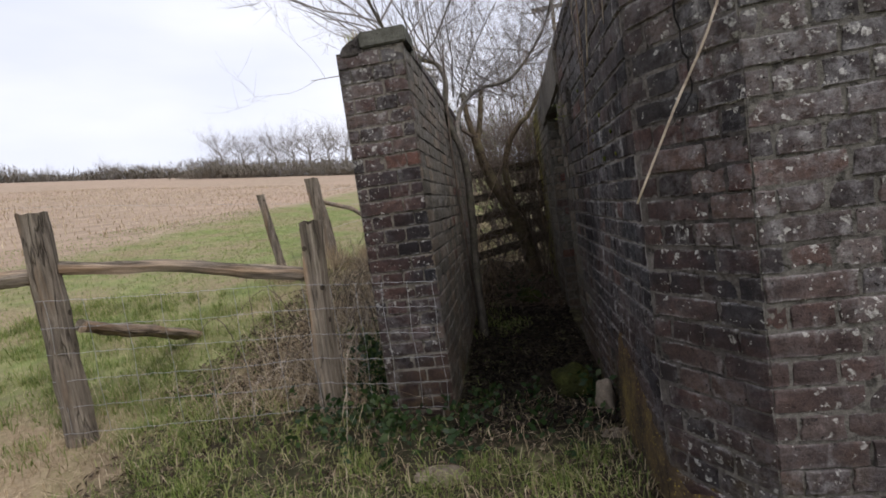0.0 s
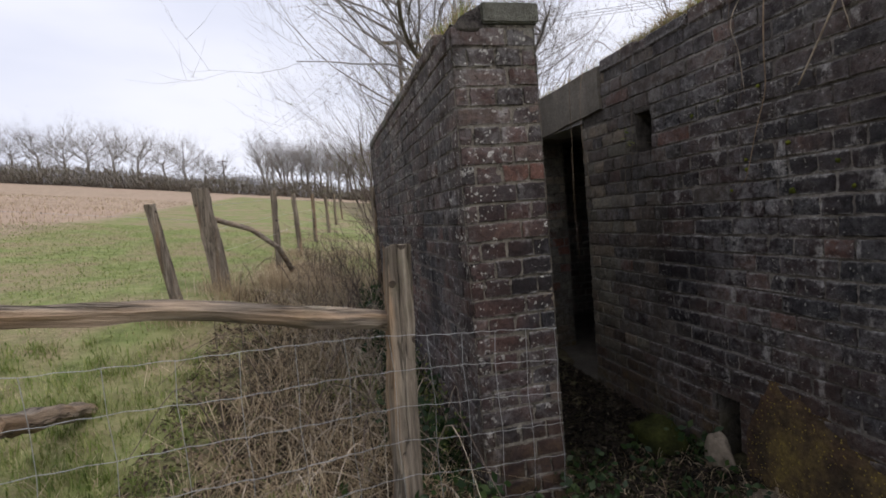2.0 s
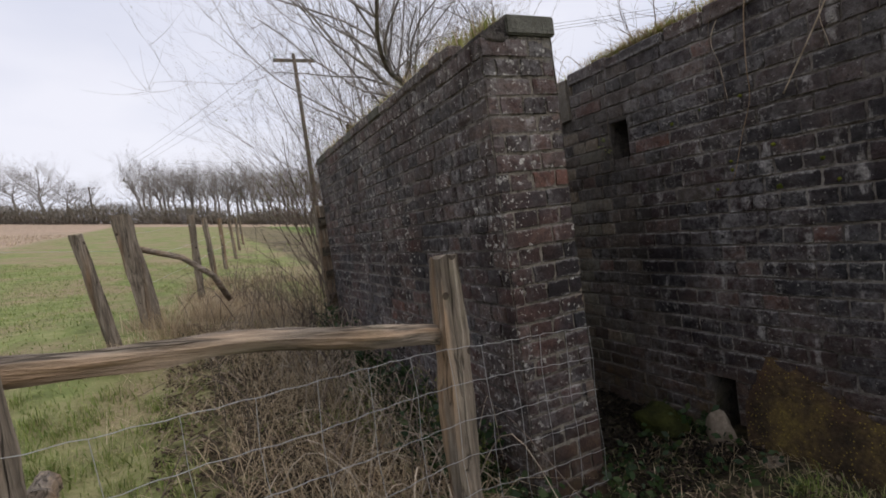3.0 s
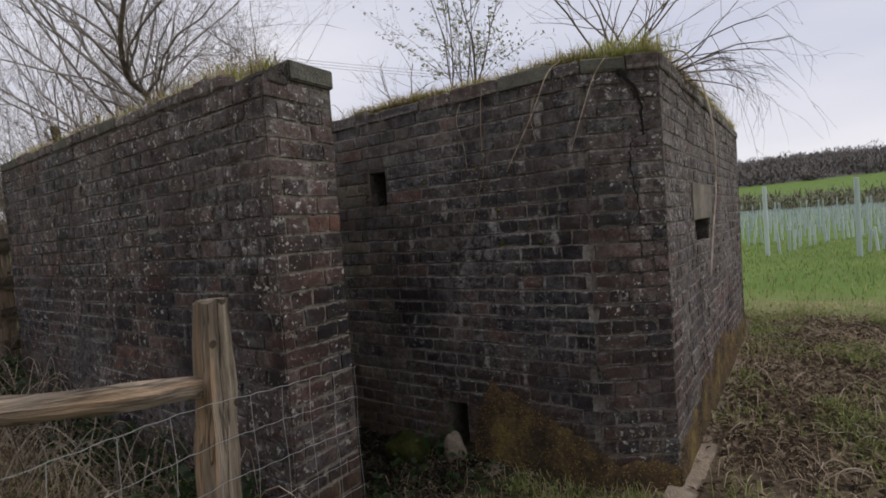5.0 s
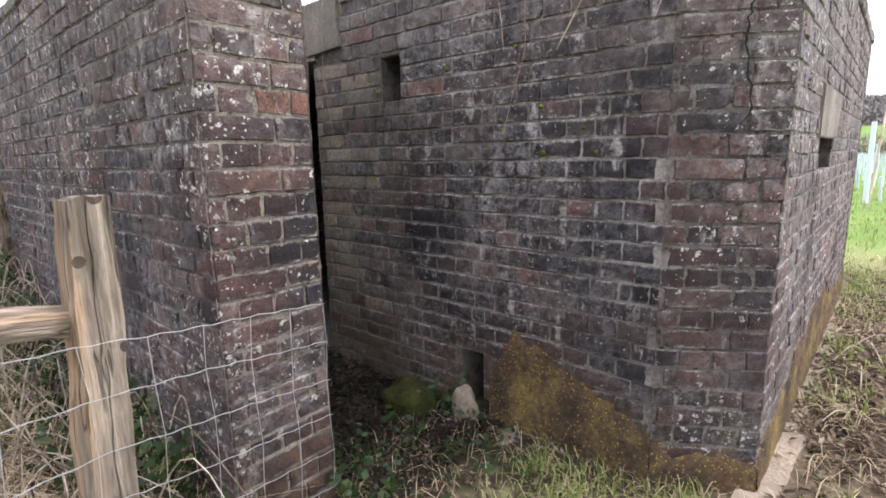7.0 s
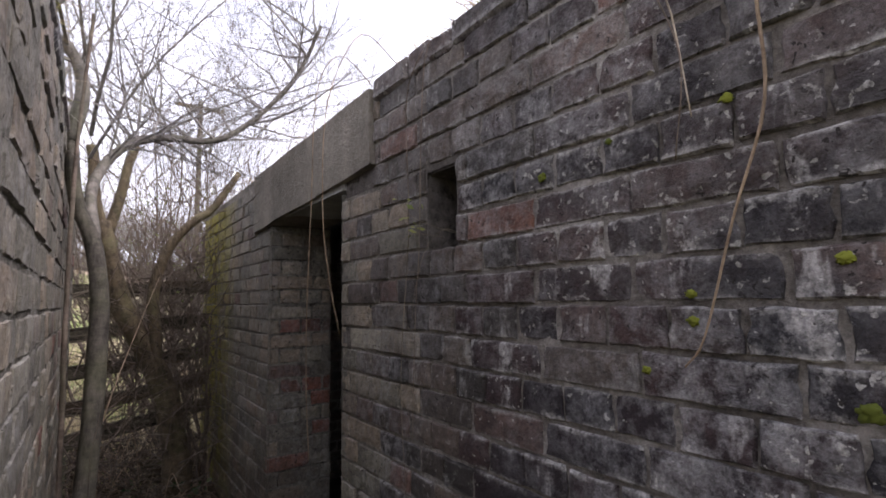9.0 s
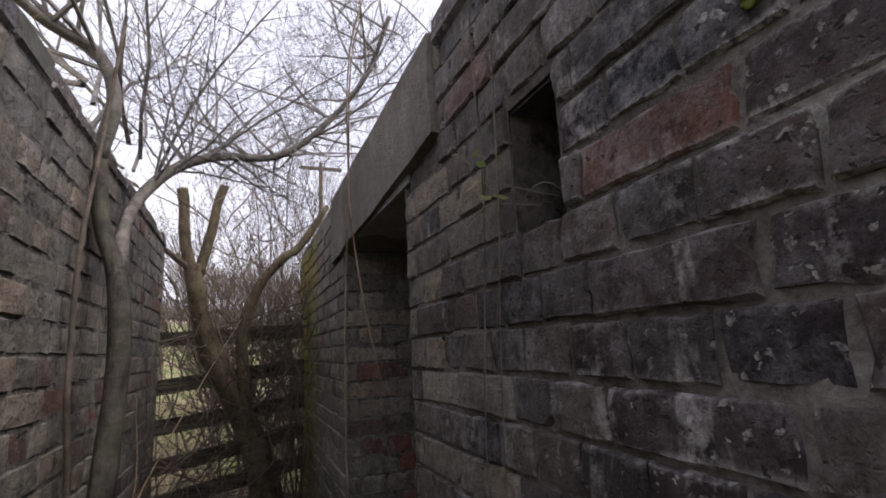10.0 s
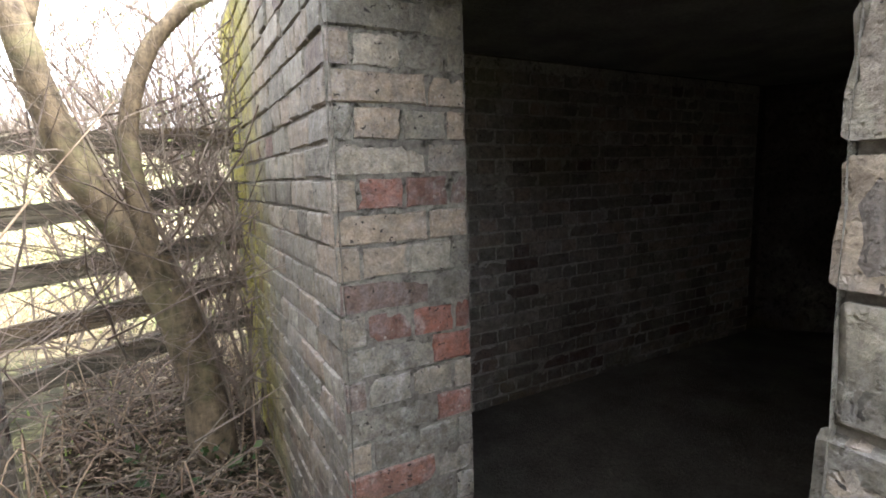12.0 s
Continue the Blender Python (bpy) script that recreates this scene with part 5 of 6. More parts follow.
def inside_walls(x, y):
    if BO - 0.01 < x < BI + 0.01 and B0 - 0.01 < y < B1:
        return True
    return x > XW - 0.01 and y > BY - 0.02 - 0.03 * (x - BX) and x + 0.635 * y > 1.375 and y < YE + 0.05 and x < 4.9


def scatter(n, x0, x1, y0, y1, seed, keep):
    q = random.Random(seed)
    out = []
    tries = 0
    while len(out) < n and tries < n * 12:
        tries += 1
        x, y = q.uniform(x0, x1), q.uniform(y0, y1)
        if inside_walls(x, y):
            continue
        k = keep(x, y)
        if q.random() < k:
            out.append((x, y, ground_z(x, y) - 0.01))
    return out


M_GRASS = leaf_material("green_grass_blade", [(0.0, (0.11, 0.155, 0.036)), (0.5, (0.21, 0.275, 0.066)), (0.8, (0.34, 0.35, 0.13)), (1.0, (0.48, 0.425, 0.24))])
M_STRAW = leaf_material("dead_grass_blade", [(0.0, (0.24, 0.175, 0.105)), (0.5, (0.47, 0.36, 0.225)), (1.0, (0.64, 0.53, 0.36))])
M_LITTER = leaf_material("leaf_litter", [(0.0, (0.04, 0.029, 0.021)), (0.5, (0.12, 0.088, 0.06)), (0.85, (0.24, 0.18, 0.125)), (1.0, (0.42, 0.34, 0.245))], 0.8)


def clumps(n, per, r, x0, x1, y0, y1, seed, keep):
    """Grass in tussocks."""
    q = random.Random(seed)
    out = []
    for x, y, z in scatter(n, x0, x1, y0, y1, seed, keep):
        rr = r * q.uniform(0.5, 1.6)
        for k in range(int(per * q.uniform(0.5, 1.5))):
            a, b = x + q.gauss(0, rr), y + q.gauss(0, rr)
            if not inside_walls(a, b):
                out.append((a, b, ground_z(a, b) - 0.01))
    return out


def green_keep(x, y):
    k = 0.5 + 1.1 * noise.noise((x * 0.9, y * 0.9, 2.0)) + 0.4 * noise.noise((x * 3.5, y * 3.5, 5.0))
    if -0.45 < x < 0.5 and y > 2.0:
        k -= 0.75
    if -2.0 < x < -0.6 and y > 2.55:
        k -= 0.45
    if x > 0.4 and y < 1.3:
        k -= 0.15
    return k


blades("grass", clumps(620, 60, 0.05, -4.5, 0.6, -0.6, 4.5, 1, green_keep) + scatter(12000, -4.5, 0.6, -0.6, 4.5, 91, green_keep), 0.03, 0.11, 0.0022, M_GRASS, 1, 1.4, "short patchy green grass in the pasture")
blades("grass", scatter(42000, -9, 0.0, 2.2, 16, 2, lambda x, y: 0.75 + 0.5 * noise.noise((x * 0.6, y * 0.6, 2.0)) - (0.5 if x > -2 and y < 9 else 0)), 0.02, 0.06, 0.004, M_GRASS, 2, 1.6, "green pasture grass beyond the fence")
blades("grass", clumps(230, 60, 0.07, 0.6, 5.5, -2.2, 1.25, 3, lambda x, y: 0.1 + 1.2 * noise.noise((x * 1.3, y * 1.3, 4.0))), 0.04, 0.13, 0.0028, M_GRASS, 3, 1.3, "tufts of grass on bare soil by the pillbox front")
blades("grass", scatter(16000, 4.5, 18, -7, 6, 4, lambda x, y: 0.8), 0.05, 0.13, 0.007, M_GRASS, 4, 0.9, "lush green grass towards the vineyard")


def straw_keep(x, y):
    d = abs(x - (-1.35 - 0.03 * (y - 2.4)))
    return max(0.0, 1.0 - d / 0.75) + 0.25 * noise.noise((x * 2, y * 2, 8.0))


blades("dead_grass", scatter(10000, -2.5, -0.79, 2.35, 9, 5, straw_keep), 0.07, 0.24, 0.0017, M_STRAW, 5, 3.2, "long flattened straw-coloured grass along the wall")
blades("dead_grass", scatter(7000, -3.5, 0.5, -0.4, 2.6, 6, lambda x, y: 0.35 + 0.9 * noise.noise((x * 1.1, y * 1.1, 12.0))), 0.03, 0.12, 0.0018, M_STRAW, 6, 2.4, "straw and dead grass on trodden ground")
blades("dead_grass", scatter(7000, 0.6, 6, -1.8, 1.2, 7, lambda x, y: 0.4 + 0.9 * noise.noise((x * 1.4, y * 1.4, 15.0))), 0.03, 0.13, 0.0022, M_STRAW, 7, 2.6, "dry straw litter by the pillbox front")
blades("dead_grass", scatter(7000, -2.2, 2.5, 6.3, 11, 27, lambda x, y: 0.5 + 0.8 * noise.noise((x * 1.2, y * 1.2, 30.0))), 0.08, 0.3, 0.003, M_STRAW, 27, 1.8, "pale dead grass beyond the rail fence")
tq = random.Random(47)
blades("dead_grass", [(x + tq.gauss(0, 0.12), y + tq.gauss(0, 0.12), ground_z(x, y) - 0.02) for x, y in ((-2.5, 4.85), (-2.38, 6.0), (-2.2, 5.6), (-1.95, 6.4), (-1.9, 8.1), (-1.75, 10.5)) for k in range(260)], 0.1, 0.34, 0.002, M_STRAW, 47, 1.6, "straw tussocks at the foot of the posts")
blades("stubble", scatter(16000, -40, -7.2, 3, 40, 8, lambda x, y: 1.0 if x < -6.9 - 0.065 * y else 0.0), 0.06, 0.16, 0.012, M_STRAW, 8, 0.5, "cut pale stubble in the field", "stubble")


def litter(name, pts, size, seed, mat, label):
    q = random.Random(seed)
    vs, fs = [], []
    for p in pts:
        c = Vector(p) + Vector((0, 0, 0.012 + q.random() * 0.03))
        e = Euler((q.uniform(-0.7, 0.7), q.uniform(-0.7, 0.7), q.uniform(0, 6.28))).to_matrix()
        l, w = size * q.uniform(0.5, 1.6), size * q.uniform(0.25, 0.5)
        i = len(vs)
        vs += [c + e @ Vector(k) for k in ((-l, 0, 0), (0, -w, 0.006), (l, 0, 0), (0, w, 0.006))]
        fs += [(i, i + 1, i + 2), (i, i + 2, i + 3)]
    return tagged(raw(name, vs, fs, mat), label, "litter", kind="stuff")


# Darker copy of the litter: the passage shade is put into its colour.
M_LITTER_SHADE = leaf_material("shade_darkened_litter", [(0.0, (0.012, 0.009, 0.007)), (0.6, (0.035, 0.026, 0.019)), (0.93, (0.07, 0.053, 0.038)), (1.0, (0.2, 0.16, 0.115))], 0.7)
litter("leaf_litter", scatter(6000, -0.42, 0.38, 2.2, 4.5, 9, lambda x, y: 1.0), 0.018, 9, M_LITTER_SHADE, "dead leaves on the passage floor, darkened to imitate its shade")
litter("leaf_litter", scatter(7000, -0.42, 0.38, 4.4, 6.6, 39, lambda x, y: 1.0), 0.018, 39, M_LITTER, "brown dead leaves at the passage end")
litter("leaf_litter", scatter(14000, 0.5, 5.5, -1.2, 1.25, 10, lambda x, y: (0.6 + 0.6 * noise.noise((x * 1.2, y * 1.2, 3.0))) * max(0.0, min(1.0, (x - 0.45) / 0.8 + 0.7 * noise.noise((x * 2.0, y * 2.0, 9.0)), (y + 1.2) / 1.3, (5.5 - x) / 1.2))), 0.026, 10, M_LITTER, "dry litter along the pillbox front")
litter("leaf_litter", scatter(5000, -2.0, 0.4, 0.4, 2.6, 19, lambda x, y: 0.6), 0.016, 19, M_LITTER, "dead stalks and litter before the passage")
litter("leaf_litter", scatter(6000, -2.2, -0.79, 2.5, 6, 29, lambda x, y: 0.8), 0.02, 29, M_LITTER, "dead stalks under the brambles")

# ivy and nettles round the foot of the pillar and the wall
qi = random.Random(41)
tips = []
for k in range(300):
    x, y = qi.gauss(-0.62, 0.35), 2.28 + qi.gauss(0, 0.17)
    if k % 3 == 0:
        x, y = -0.84 - abs(qi.gauss(0, 0.14)), qi.uniform(2.4, 4.6)
    if k % 7 == 0:
        x, y = 0.3 + qi.gauss(0, 0.06), 2.55 + qi.gauss(0, 0.12)
    if k % 11 == 0:
        x, y = qi.uniform(-0.3, 0.3), qi.uniform(4.5, 5.7)
    if inside_walls(x, y):
        continue
    tips.append((Vector((x, y, ground_z(x, y) + qi.uniform(0.01, 0.13))), Vector((0, 0, 1))))
for k in range(230):
    y = 2.6 + 3.2 * qi.random() ** 1.4
    x = -0.83 - abs(qi.gauss(0, 0.13))
    tips.append((Vector((x, y, ground_z(x, y) + qi.uniform(0.01, 0.34))), Vector((0, 0, 1))))
iv = leaves_on(None, tips, 0.045, M_IVY, 12, 6, 0.05)
iv.name = "ivy"
tagged(iv, "dark green ivy and nettle leaves at the wall foot", "ivy", kind="stuff")

tips = [(Vector((-0.83 - abs(qi.gauss(0, 0.05)), qi.uniform(2.6, 3.5), 0.3 + abs(qi.gauss(0, 0.12)))), Vector((0, 0, 1))) for k in range(70)]
yl = leaves_on(None, tips, 0.02, M_BUD, 14, 7, 0.05)
yl.name = "weeds"
tagged(yl, "yellow-green small-leaved weeds against the blast wall", "weeds", kind="stuff")

# brambles and weed stalks along the outside of the blast wall
qk = random.Random(51)
bm = bmesh.new()
for k in range(95):
    y0 = qk.uniform(2.7, 8.5)
    x0 = -0.95 - abs(qk.gauss(0, 0.3)) - 0.03 * max(0, y0 - 5)
    z0 = ground_z(x0, y0)
    a = qk.uniform(0, 6.28)
    l = qk.uniform(0.3, 0.8)
    h = qk.uniform(0.15, 0.5)
    x1 = min(-0.82, x0 + l * math.cos(a))
    limb(bm, [(x0, y0, z0 - 0.03), (x0 * 0.6 + x1 * 0.4, y0 + 0.4 * l * math.sin(a), z0 + h), (x1, y0 + l * math.sin(a), z0 + h * qk.uniform(0.1, 0.8))], 0.0038, 0.0015, 4, k, 0.3)
for k in range(46):
    y0 = qk.uniform(2.9, 10)
    x0 = -1.05 - abs(qk.gauss(0, 0.35))
    branch(bm, qk, (x0, y0, ground_z(x0, y0) - 0.02), (qk.uniform(-0.2, 0.2), qk.uniform(-0.2, 0.2), 1), qk.uniform(0.35, 0.85), 0.0035, 1, 4, 0.5, 0.2, (3, 6))
tagged(part("brambles", bm, M_TWIG), "dry brambles and weed stalks along the wall", "bramble", kind="stuff")
bm = bmesh.new()
for k in range(170):
    y0 = qk.uniform(2.5, 6.0)
    x0 = -0.9 - abs(qk.gauss(0, 0.35))
    z0 = ground_z(x0, y0)
    a = qk.uniform(0, 6.28)
    l = qk.uniform(0.3, 0.7)
    limb(bm, [(x0, y0, z0), (min(-0.82, x0 + l * 0.5 * math.cos(a)), y0 + l * 0.5 * math.sin(a), z0 + qk.uniform(0.05, 0.42)), (min(-0.82, x0 + l * math.cos(a)), y0 + l * math.sin(a), z0 + qk.uniform(0.0, 0.15))], 0.003, 0.0012, 4, k, 0.3)
tagged(part("dead_stems", bm, M_STEM), "pale fallen stems under the wall", "stems", kind="stuff")

bm = bmesh.new()
for k in range(190):
    x0, y0 = qk.uniform(0.7, 5.6), qk.uniform(-1.0, 1.1)
    z0 = ground_z(x0, y0)
    a, l = qk.uniform(0, 6.28), qk.uniform(0.12, 0.55)
    x1, y1 = x0 + l * math.cos(a), min(1.12, y0 + l * math.sin(a))
    limb(bm, [(x0, y0, z0), ((x0 + x1) / 2, (y0 + y1) / 2, z0 + qk.uniform(0.01, 0.09)), (x1, y1, z0 + qk.uniform(0.0, 0.04))], 0.004, 0.0018, 4, k, 0.3)
tagged(part("dead_stems", bm, M_STEM), "broken dry stalks strewn before the pillbox front", "stems", kind="stuff")

# turf on the wall tops
def turf(n, seed, sampler):
    q = random.Random(seed)
    out = []
    while len(out) < n:
        p = sampler(q)
        if p:
            out.append(p)
    return out


def on_blast(q):
    y = q.uniform(B0 + 0.03, B1)
    x = q.uniform(BO + 0.05, BI - 0.04)
    d = 1.0 if y < B0 + 0.5 else 0.45
    return (x, y, BTOP + (0.055 if y > B0 + 0.24 else 0.035)) if q.random() < d * (0.6 + noise.noise((y * 4, x * 4, 0))) and not (x > -0.65 and y < B0 + 0.22) else None


def on_roof(q):
    k = q.random()
    if k < 0.5:
        x, y = XW + 0.11 + abs(q.gauss(0, 0.10)), (q.uniform(YA, 3.2) if q.random() < 0.85 else q.uniform(3.2, 6.1))
    else:
        x = q.uniform(0.6, 4.0)
        y = BY - 0.03 * (x - BX) + 0.02 + abs(q.gauss(0, 0.12))
    return (x, y, TOP + 0.02) if q.random() < 0.7 + 0.6 * noise.noise((x * 3, y * 3, 2)) and x + 0.635 * y > 1.40 else None


def mound(name, pts, w, h, label):
    """Root mat along a wall top."""
    bm = bmesh.new()
    prev = None
    p = smooth_path([(x, y, 0) for x, y in pts], 14)
    for i, c in enumerate(p):
        d = (p[min(i + 1, len(p) - 1)] - p[max(i - 1, 0)]).normalized()
        o = Vector((-d.y, d.x, 0))
        ring = []
        for k in range(7):
            u = k / 6 * 2 - 1
            q = c + o * (u * w * (1 + 0.3 * noise.noise(c * 5)))
            ring.append(bm.verts.new((q.x, q.y, TOP - 0.02 + (h * (1 - u * u) * (0.75 + 0.9 * noise.noise(c * 3.3)) + 0.012 * noise.noise(q * 25)))))
        if prev:
            for k in range(6):
                bm.faces.new((prev[k], prev[k + 1], ring[k + 1], ring[k]))
        prev = ring
    return tagged(part(name, bm, M_SOD, smooth=True), label, "turf", kind="stuff")


def sod_material():
    n = Nodes("root_mat")
    f = n.noise(60, 6, 0.7)
    c = n.ramp(n.noise(7, 5), [(0.35, (0.17, 0.135, 0.07)), (0.65, (0.30, 0.27, 0.11))])
    return n.done(n.mix(0.8, c, n.ramp(f, [(0.3, 0.4), (0.7, 1.4)]), "MULTIPLY"), 1.0, f, 1.0, 0.02, 0.1)


M_SOD = sod_material()
M_TURF = leaf_material("turf_blade", [(0.0, (0.2, 0.22, 0.05)), (0.5, (0.34, 0.36, 0.1)), (1.0, (0.5, 0.46, 0.2))])
mound("turf", [(XW + 0.16, 3.2), (XW + 0.16, 2.6), (XW + 0.15, 1.85), (BX + 0.08, BY + 0.2), (1.0, 1.40), (2.4, 1.34), (3.9, 1.29)], 0.10, 0.03, "sod along the roof edge above the corner")
blades("turf", turf(4200, 61, on_blast), 0.03, 0.10, 0.002, M_TURF, 61, 1.4, "green turf on the blast wall")
blades("turf", turf(2500, 62, on_blast), 0.03, 0.14, 0.0018, M_STRAW, 62, 1.6, "dry grass on the blast wall")
blades("turf", turf(12000, 63, on_roof), 0.03, 0.11, 0.0022, M_TURF, 63, 1.5, "green turf along the pillbox roof")
blades("turf", [(0.62 + tq.gauss(0, 0.09), 1.5 + tq.gauss(0, 0.12), TOP + 0.03) for k in range(1200)], 0.04, 0.14, 0.0018, M_TURF, 65, 1.4, "grass tuft on the roof corner")
blades("turf", turf(8000, 64, on_roof), 0.03, 0.14, 0.0022, M_STRAW, 64, 1.8, "dry grass hanging from the pillbox roof")

# ---------------------------------------------------------------- distance
def far_tree(seed, h, tall):
    """A bare winter tree; tall ones have a longer clear stem and a narrower crown."""
    q = random.Random(seed)
    t = bmesh.new()
    top = h * (0.62 if tall else 0.5)
    stem = limb(t, [(0, 0, -0.5), (q.uniform(-0.2, 0.2), 0, h * 0.2), (q.uniform(-0.3, 0.3), q.uniform(-0.3, 0.3), h * 0.4), (q.uniform(-0.4, 0.4), q.uniform(-0.4, 0.4), top)], h * 0.021, h * 0.009, 7, seed)
    c = bmesh.new()
    n = 11 if tall else 15
    lo = 0.5 if tall else 0.32
    for k in range(n):
        f = lo + (1 - lo) * (k + q.random()) / n
        a = k * 2.4 + q.uniform(-0.4, 0.4)
        sp = (0.6 if tall else 1.5) * (1.15 - 0.7 * f)
        p = stem[min(len(stem) - 1, int(f * (len(stem) - 1)))]
        branch(c, q, p, (math.cos(a) * sp, math.sin(a) * sp, q.uniform(0.5, 0.75)), h * q.uniform(0.3, 0.4) * (1.0 if tall else 1.12), h * 0.006, 3, 4, 0.58, 0.14, (5, 6), None, 0.35)
    return mesh_of("trunk", t), mesh_of("crown", c)


kinds = [far_tree(300 + i, 12.0, i > 2) for i in range(6)]
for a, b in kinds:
    a.materials.append(M_HAZED_BARK)
    b.materials.append(M_HAZED_BARK)


def plant_tree(x, y, s, k, turn):
    ob = tagged(new("tree"), "bare grey winter tree along the field edge", "tree", "trees along the field edge")
    ob.matrix_basis = Matrix.LocRotScale((x, y, ground_z(x, y) - 0.1), Euler((0, 0, turn)), Vector((s * 1.15, s * 1.15, s)))
    for nm, me in zip(("trunk", "crown"), kinds[k]):
        o = new(nm, me)
        o.parent = ob


qt = random.Random(88)
# open-grown trees beside the gap, with clear sky between the crowns
for deg, r, size, k in ((100.3, 102, 0.66, 1), (101.8, 108, 0.72, 2), (103.6, 104, 0.95, 0), (105.4, 110, 0.88, 1), (107.6, 104, 1.0, 2), (109.5, 112, 0.98, 0), (111.6, 106, 1.02, 1), (113.3, 110, 0.94, 2), (115.2, 108, 0.9, 0), (117.0, 112, 0.82, 1), (118.6, 108, 0.84, 2), (120.6, 110, 0.86, 0)):
    a = radians(deg)
    plant_tree(r * math.cos(a), r * math.sin(a), size, k, qt.uniform(0, 6.28))
# the close-grown wood past the gap
for i in range(46):
    a = radians(72 + 24 * i / 45 + qt.uniform(-0.3, 0.3))
    r = 104 + qt.uniform(-3, 16)
    plant_tree(r * math.cos(a), r * math.sin(a), qt.uniform(0.88, 1.04), 3 + i % 3, qt.uniform(0, 6.28))
for i in range(26):
    a = radians(122 + 48 * i / 25 + qt.uniform(-1, 1))
    r = 150 + qt.uniform(-8, 8)
    plant_tree(r * math.cos(a), r * math.sin(a), qt.uniform(0.3, 0.62), i % 3, qt.uniform(0, 6.28))


def brush(name, pts, h, w, per, seed, mat, label, cat):
    """A hedge of many fine upright twigs and slivers."""
    q = np.random.RandomState(seed)
    P = np.repeat(np.array(pts), per, 0)
    n = len(P)
    tall = np.repeat(np.array([0.8 + 0.75 * noise.noise((x * 0.11, y * 0.11, seed)) + 0.35 * noise.noise((x * 0.4, y * 0.4, seed)) for x, y, z in pts]), per)
    P = P + np.stack([q.normal(0, 1.9, n), q.normal(0, 1.9, n), q.uniform(0, 1, n) ** 1.3 * h * 0.8 * tall], 1)
    a = q.uniform(0, 2 * np.pi, n)
    t = P + np.stack([np.cos(a) * 0.5, np.sin(a) * 0.5, q.uniform(0.2, 1.0, n)], 1) * (h * 0.3)
    s = np.stack([-np.sin(a), np.cos(a), np.zeros(n)], 1) * (w * q.uniform(0.4, 1.4, n))[:, None]
    V = np.stack([P - s, P + s, t], 1).reshape(-1, 3)
    b = np.arange(n) * 3
    me = bpy.data.meshes.new(name)
    me.from_pydata(V.tolist(), [], np.stack([b, b + 1, b + 2], 1).tolist())
    me.update()
    return tagged(part(name, me, mat), label, cat, kind="stuff")


def hedge_pts(a0, a1, r, n, seed):
    q = random.Random(seed)
    out = []
    for i in range(n):
        a = radians(a0 + (a1 - a0) * i / n)
        rr = r + q.uniform(-1.5, 1.5)
        x, y = rr * math.cos(a), rr * math.sin(a)
        out.append((x, y, ground_z(x, y)))
    return out


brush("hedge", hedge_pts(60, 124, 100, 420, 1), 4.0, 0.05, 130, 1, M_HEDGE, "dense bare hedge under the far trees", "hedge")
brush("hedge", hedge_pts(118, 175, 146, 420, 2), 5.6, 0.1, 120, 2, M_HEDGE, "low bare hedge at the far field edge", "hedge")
brush("hedge", [(72 + 3 * math.sin(i), -40 + i * 0.28, ground_z(72, -40 + i * 0.28)) for i in range(330)], 3.0, 0.07, 60, 3, M_HEDGE, "bare hedge behind the vineyard", "hedge")
qh = random.Random(99)
wood = []
while len(wood) < 2200:
    a, r = radians(qh.uniform(-32, 42)), qh.uniform(230, 540)
    x, y = r * math.cos(a), r * math.sin(a)
    z = ground_z(x, y)
    if z + 0.03 * y > 9.2:
        wood.append((x, y, z - 1))
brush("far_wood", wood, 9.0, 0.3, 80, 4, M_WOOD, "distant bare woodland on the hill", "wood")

# vineyard: pale tubes in rows, taller end posts
def tube_material():
    n = Nodes("pale_plastic_tube")
    c = n.ramp(n.random(), [(0.0, (0.36, 0.44, 0.44)), (1.0, (0.54, 0.61, 0.60))])
    return n.done(c, 0.5)


M_TUBE = tube_material()
bm = bmesh.new()
bmesh.ops.create_cone(bm, segments=6, radius1=0.032, radius2=0.036, depth=0.6, cap_ends=True)
guard_me = mesh_of("vine_guard", bm)
guard_me.materials.append(M_TUBE)
gverts = np.array([v.co[:] for v in guard_me.vertices])
gfaces = [tuple(p.vertices) for p in guard_me.polygons]
rv, rf, base = [], [], 0
qg = random.Random(77)
bm = bmesh.new()
bmesh.ops.create_cone(bm, segments=10, radius1=0.055, radius2=0.05, depth=1.95, cap_ends=True)
bmesh.ops.bevel(bm, geom=[e for e in bm.edges if e.calc_length() < 0.1], offset=0.008, segments=1, affect="EDGES")
vp = mesh_of("vineyard_post", bm)
vp.materials.append(M_TUBE)
row, across = Vector((0.933, -0.36, 0)), Vector((0.36, 0.933, 0))
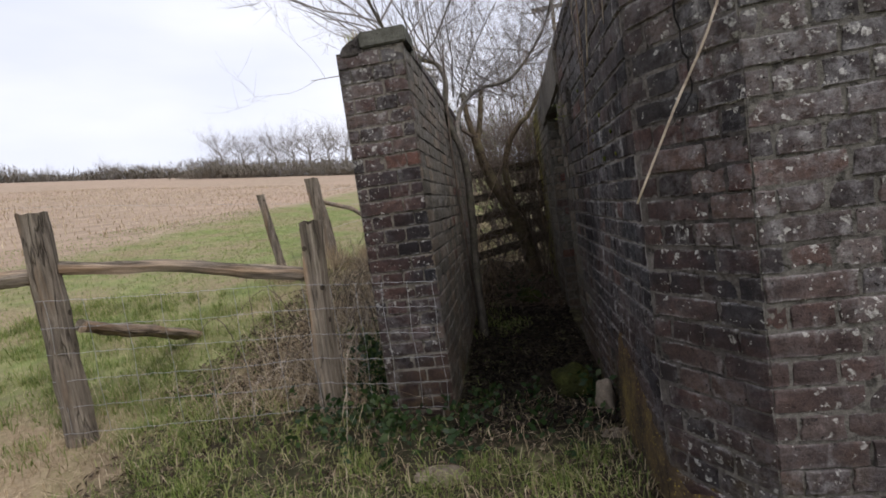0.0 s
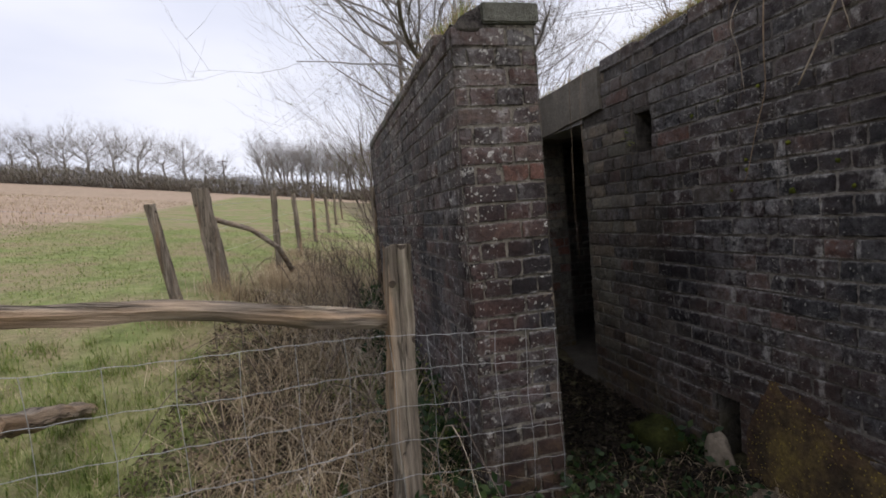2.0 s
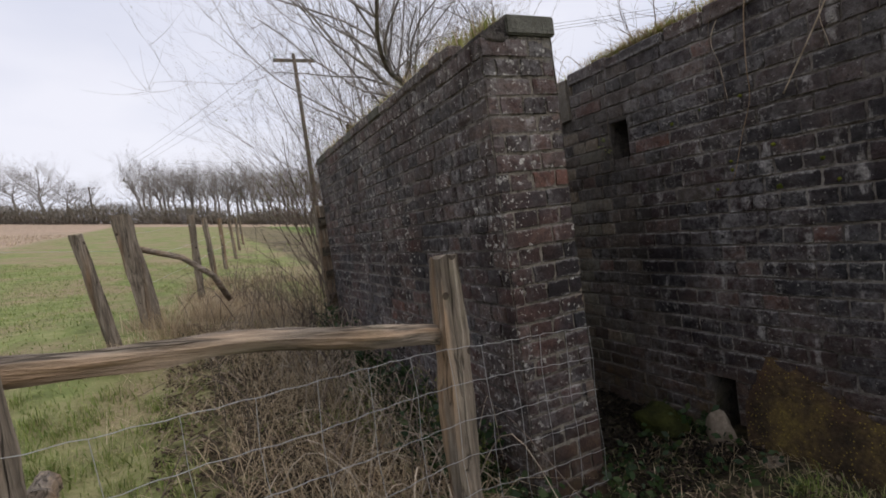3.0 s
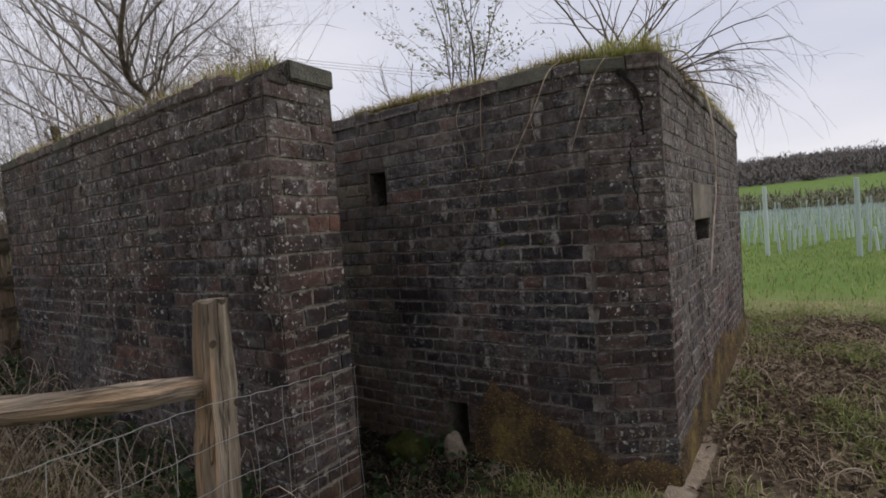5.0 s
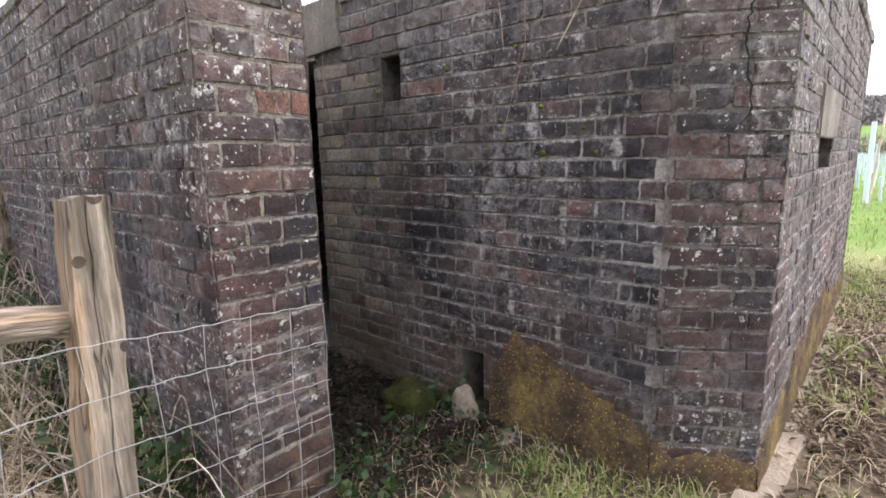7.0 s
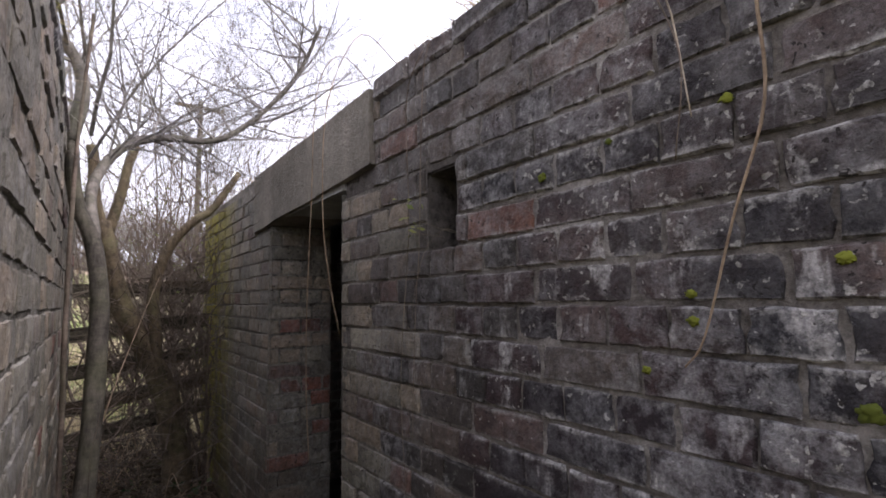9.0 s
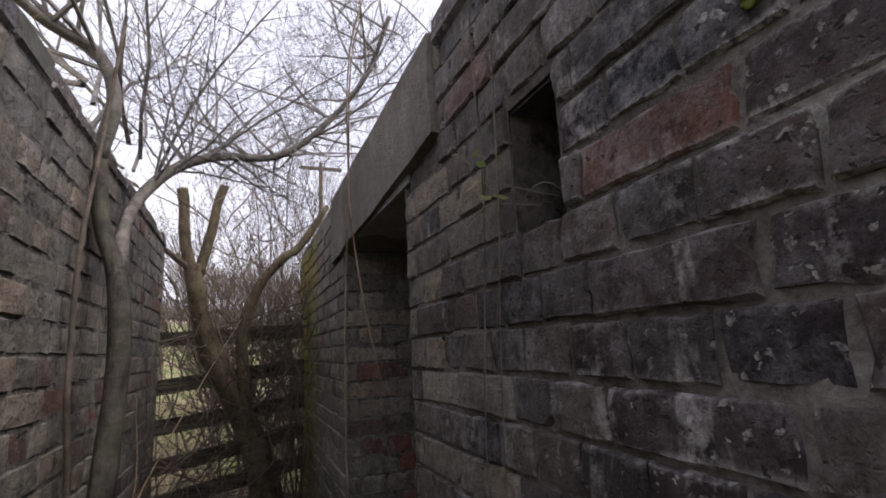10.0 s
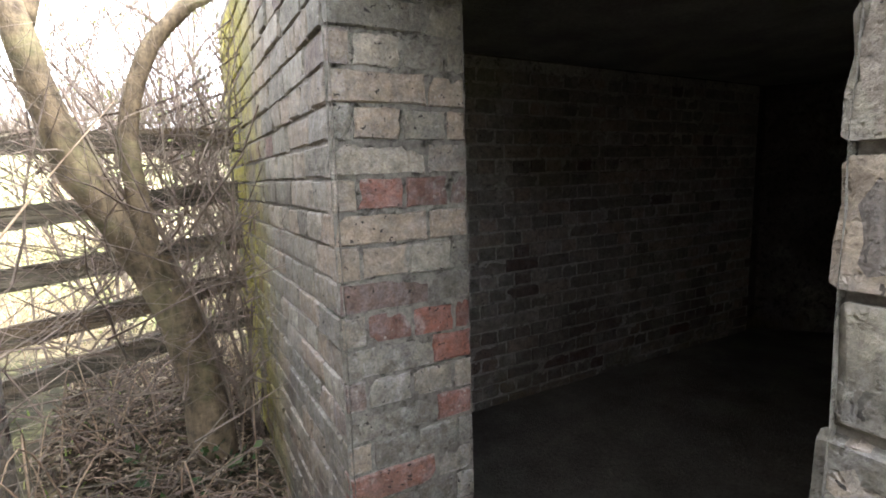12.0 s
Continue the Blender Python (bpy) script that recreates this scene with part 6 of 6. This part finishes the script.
for k in range(-9, 14):
    end = Vector((13.35, 1.15, 0)) + across * (1.9 * k)
    for j in range(5):
        p = end + row * (15.0 * j)
        ob = tagged(new("vineyard_post", vp), "tall pale post of a vine row", "post", "vineyard posts")
        ob.matrix_basis = Matrix.LocRotScale((p.x, p.y, ground_z(p.x, p.y) + (0.82 if j == 0 else 0.55)), Euler((qg.uniform(-0.02, 0.02), qg.uniform(-0.02, 0.02), 0)), Vector((1, 1, 1)) if j == 0 else Vector((0.7, 0.7, 0.8)))
    for j in range(128):
        p = end + row * (0.75 + 0.5 * j + qg.uniform(-0.06, 0.06)) + across * qg.uniform(-0.05, 0.05)
        z = ground_z(p.x, p.y) + 0.285
        m = Matrix.LocRotScale((p.x, p.y, z), Euler((qg.uniform(-0.1, 0.1), qg.uniform(-0.1, 0.1), 0)), Vector((1, 1, qg.uniform(0.9, 1.08))))
        if -3 <= k <= 2 and j < 34:
            ob = tagged(new("vine_guard", guard_me), "pale plastic tube round a young vine", "vine guard", "vine guards in rows")
            ob.matrix_basis = m
        else:
            mm = np.array(m)
            rv.append(gverts @ mm[:3, :3].T + mm[:3, 3])
            rf.extend([tuple(v + base for v in f) for f in gfaces])
            base += len(gverts)
tagged(raw("vine_guards", np.concatenate(rv), rf, M_TUBE), "rows of pale vine tubes across the level field", "vine guard", kind="stuff")


# power line
M_POLE = wood_material("weathered_pole", (0.09, 0.078, 0.066), (0.18, 0.16, 0.14), (0.27, 0.245, 0.21), 2)


def pole(x, y, top, r, label):
    ob = tagged(new("power_pole"), label, "power pole", "power poles")
    bm = bmesh.new()
    tube(bm, [(x, y, ground_z(x, y) - 0.3), (x, y, top)], [r, r * 0.75], 8)
    part("pole", bm, M_POLE, ob)
    bm = bmesh.new()
    box(bm, x - 0.95, x + 0.95, y - 0.06, y + 0.06, top - 0.35, top - 0.22)
    arm = part("crossarm", bm, M_POLE, ob)
    for dx in (-0.85, 0.0, 0.85):
        bm = bmesh.new()
        tube(bm, [(x + dx, y, top - 0.22), (x + dx, y, top - 0.05 + (0.15 if dx == 0 else 0))], [0.05, 0.035], 6)
        part("insulator", bm, M_TUBE, arm)
    return ob


PA, PB = (3.1, 24.3, 10.0), (30.0, 9.0, 9.6)
pole(*PA, 0.115, "weathered timber power pole with a crossarm")
pole(*PB, 0.15, "weathered timber power pole beyond the pillbox")
pole(-17.6, 99.4, 15.2, 0.14, "distant timber power pole by the trees")
line = holder("power_line", "three thin sagging power cables", "cable")
for dx in (-0.85, 0.0, 0.85):
    for a, b in ((PA, PB), (PA, (-17.6, 99.4, 15.2))):
        bm = bmesh.new()
        pts = []
        for k in range(21):
            f = k / 20
            pts.append((a[0] + (b[0] - a[0]) * f + dx, a[1] + (b[1] - a[1]) * f, a[2] + (b[2] - a[2]) * f - 0.05 - 2.2 * f * (1 - f)))
        tube(bm, pts, [0.007] * 21, 4)
        part("cable", bm, M_CRACK, line)

# ---------------------------------------------------------------- bricks of the walls
# passage wall runs from the far end towards the front so that its outside lies at -x
def hy(y0, y1, za, zb):
    return (YE - y1, YE - y0, za, zb)


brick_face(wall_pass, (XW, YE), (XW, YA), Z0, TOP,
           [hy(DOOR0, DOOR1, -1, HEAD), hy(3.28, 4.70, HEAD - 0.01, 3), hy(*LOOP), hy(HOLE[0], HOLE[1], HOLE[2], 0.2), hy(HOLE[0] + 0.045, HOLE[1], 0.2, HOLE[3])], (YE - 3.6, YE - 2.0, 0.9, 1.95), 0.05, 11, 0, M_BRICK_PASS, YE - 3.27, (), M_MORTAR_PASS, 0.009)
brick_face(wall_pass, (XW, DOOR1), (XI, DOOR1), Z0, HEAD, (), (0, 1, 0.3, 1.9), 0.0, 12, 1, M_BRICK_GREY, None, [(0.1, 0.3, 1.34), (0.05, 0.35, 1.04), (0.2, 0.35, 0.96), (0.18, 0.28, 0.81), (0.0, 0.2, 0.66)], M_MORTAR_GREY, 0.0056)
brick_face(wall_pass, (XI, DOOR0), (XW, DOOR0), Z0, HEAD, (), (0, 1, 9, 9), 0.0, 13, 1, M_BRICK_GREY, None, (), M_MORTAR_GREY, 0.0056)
brick_face(wall_angle, (XW, YA), (BX, BY), Z0, TOP, (), (0, 1, 0.2, 2.1), 0.02, 14, 1, M_BRICK)
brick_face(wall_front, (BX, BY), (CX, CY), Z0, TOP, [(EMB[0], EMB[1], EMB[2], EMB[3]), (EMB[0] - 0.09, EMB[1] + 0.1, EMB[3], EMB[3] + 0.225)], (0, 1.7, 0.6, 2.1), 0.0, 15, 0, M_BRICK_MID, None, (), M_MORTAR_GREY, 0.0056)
brick_face(blast, (BO, B1), (BO, B0), Z0, BTOP, (), (1.6, 3.1, 0.9, 2.0), 0.0, 16)
brick_face(blast, (BO, B0), (BI, B0), Z0, BTOP, (), (0, 1, 0.0, 2.1), 0.0, 17, 1, None, None, [(0.14, 0.35, 1.495)], M_MORTAR_PALE)
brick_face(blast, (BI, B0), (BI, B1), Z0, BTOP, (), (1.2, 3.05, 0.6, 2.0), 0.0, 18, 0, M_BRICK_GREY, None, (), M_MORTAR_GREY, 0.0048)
brick_face(blast, (BI, B1), (BO, B1), Z0, BTOP, (), (0, 1, 9, 9), 0.0, 19)
inner = holder("wall_inner", "grey brick inner wall of the dark room", "wall", "structure")
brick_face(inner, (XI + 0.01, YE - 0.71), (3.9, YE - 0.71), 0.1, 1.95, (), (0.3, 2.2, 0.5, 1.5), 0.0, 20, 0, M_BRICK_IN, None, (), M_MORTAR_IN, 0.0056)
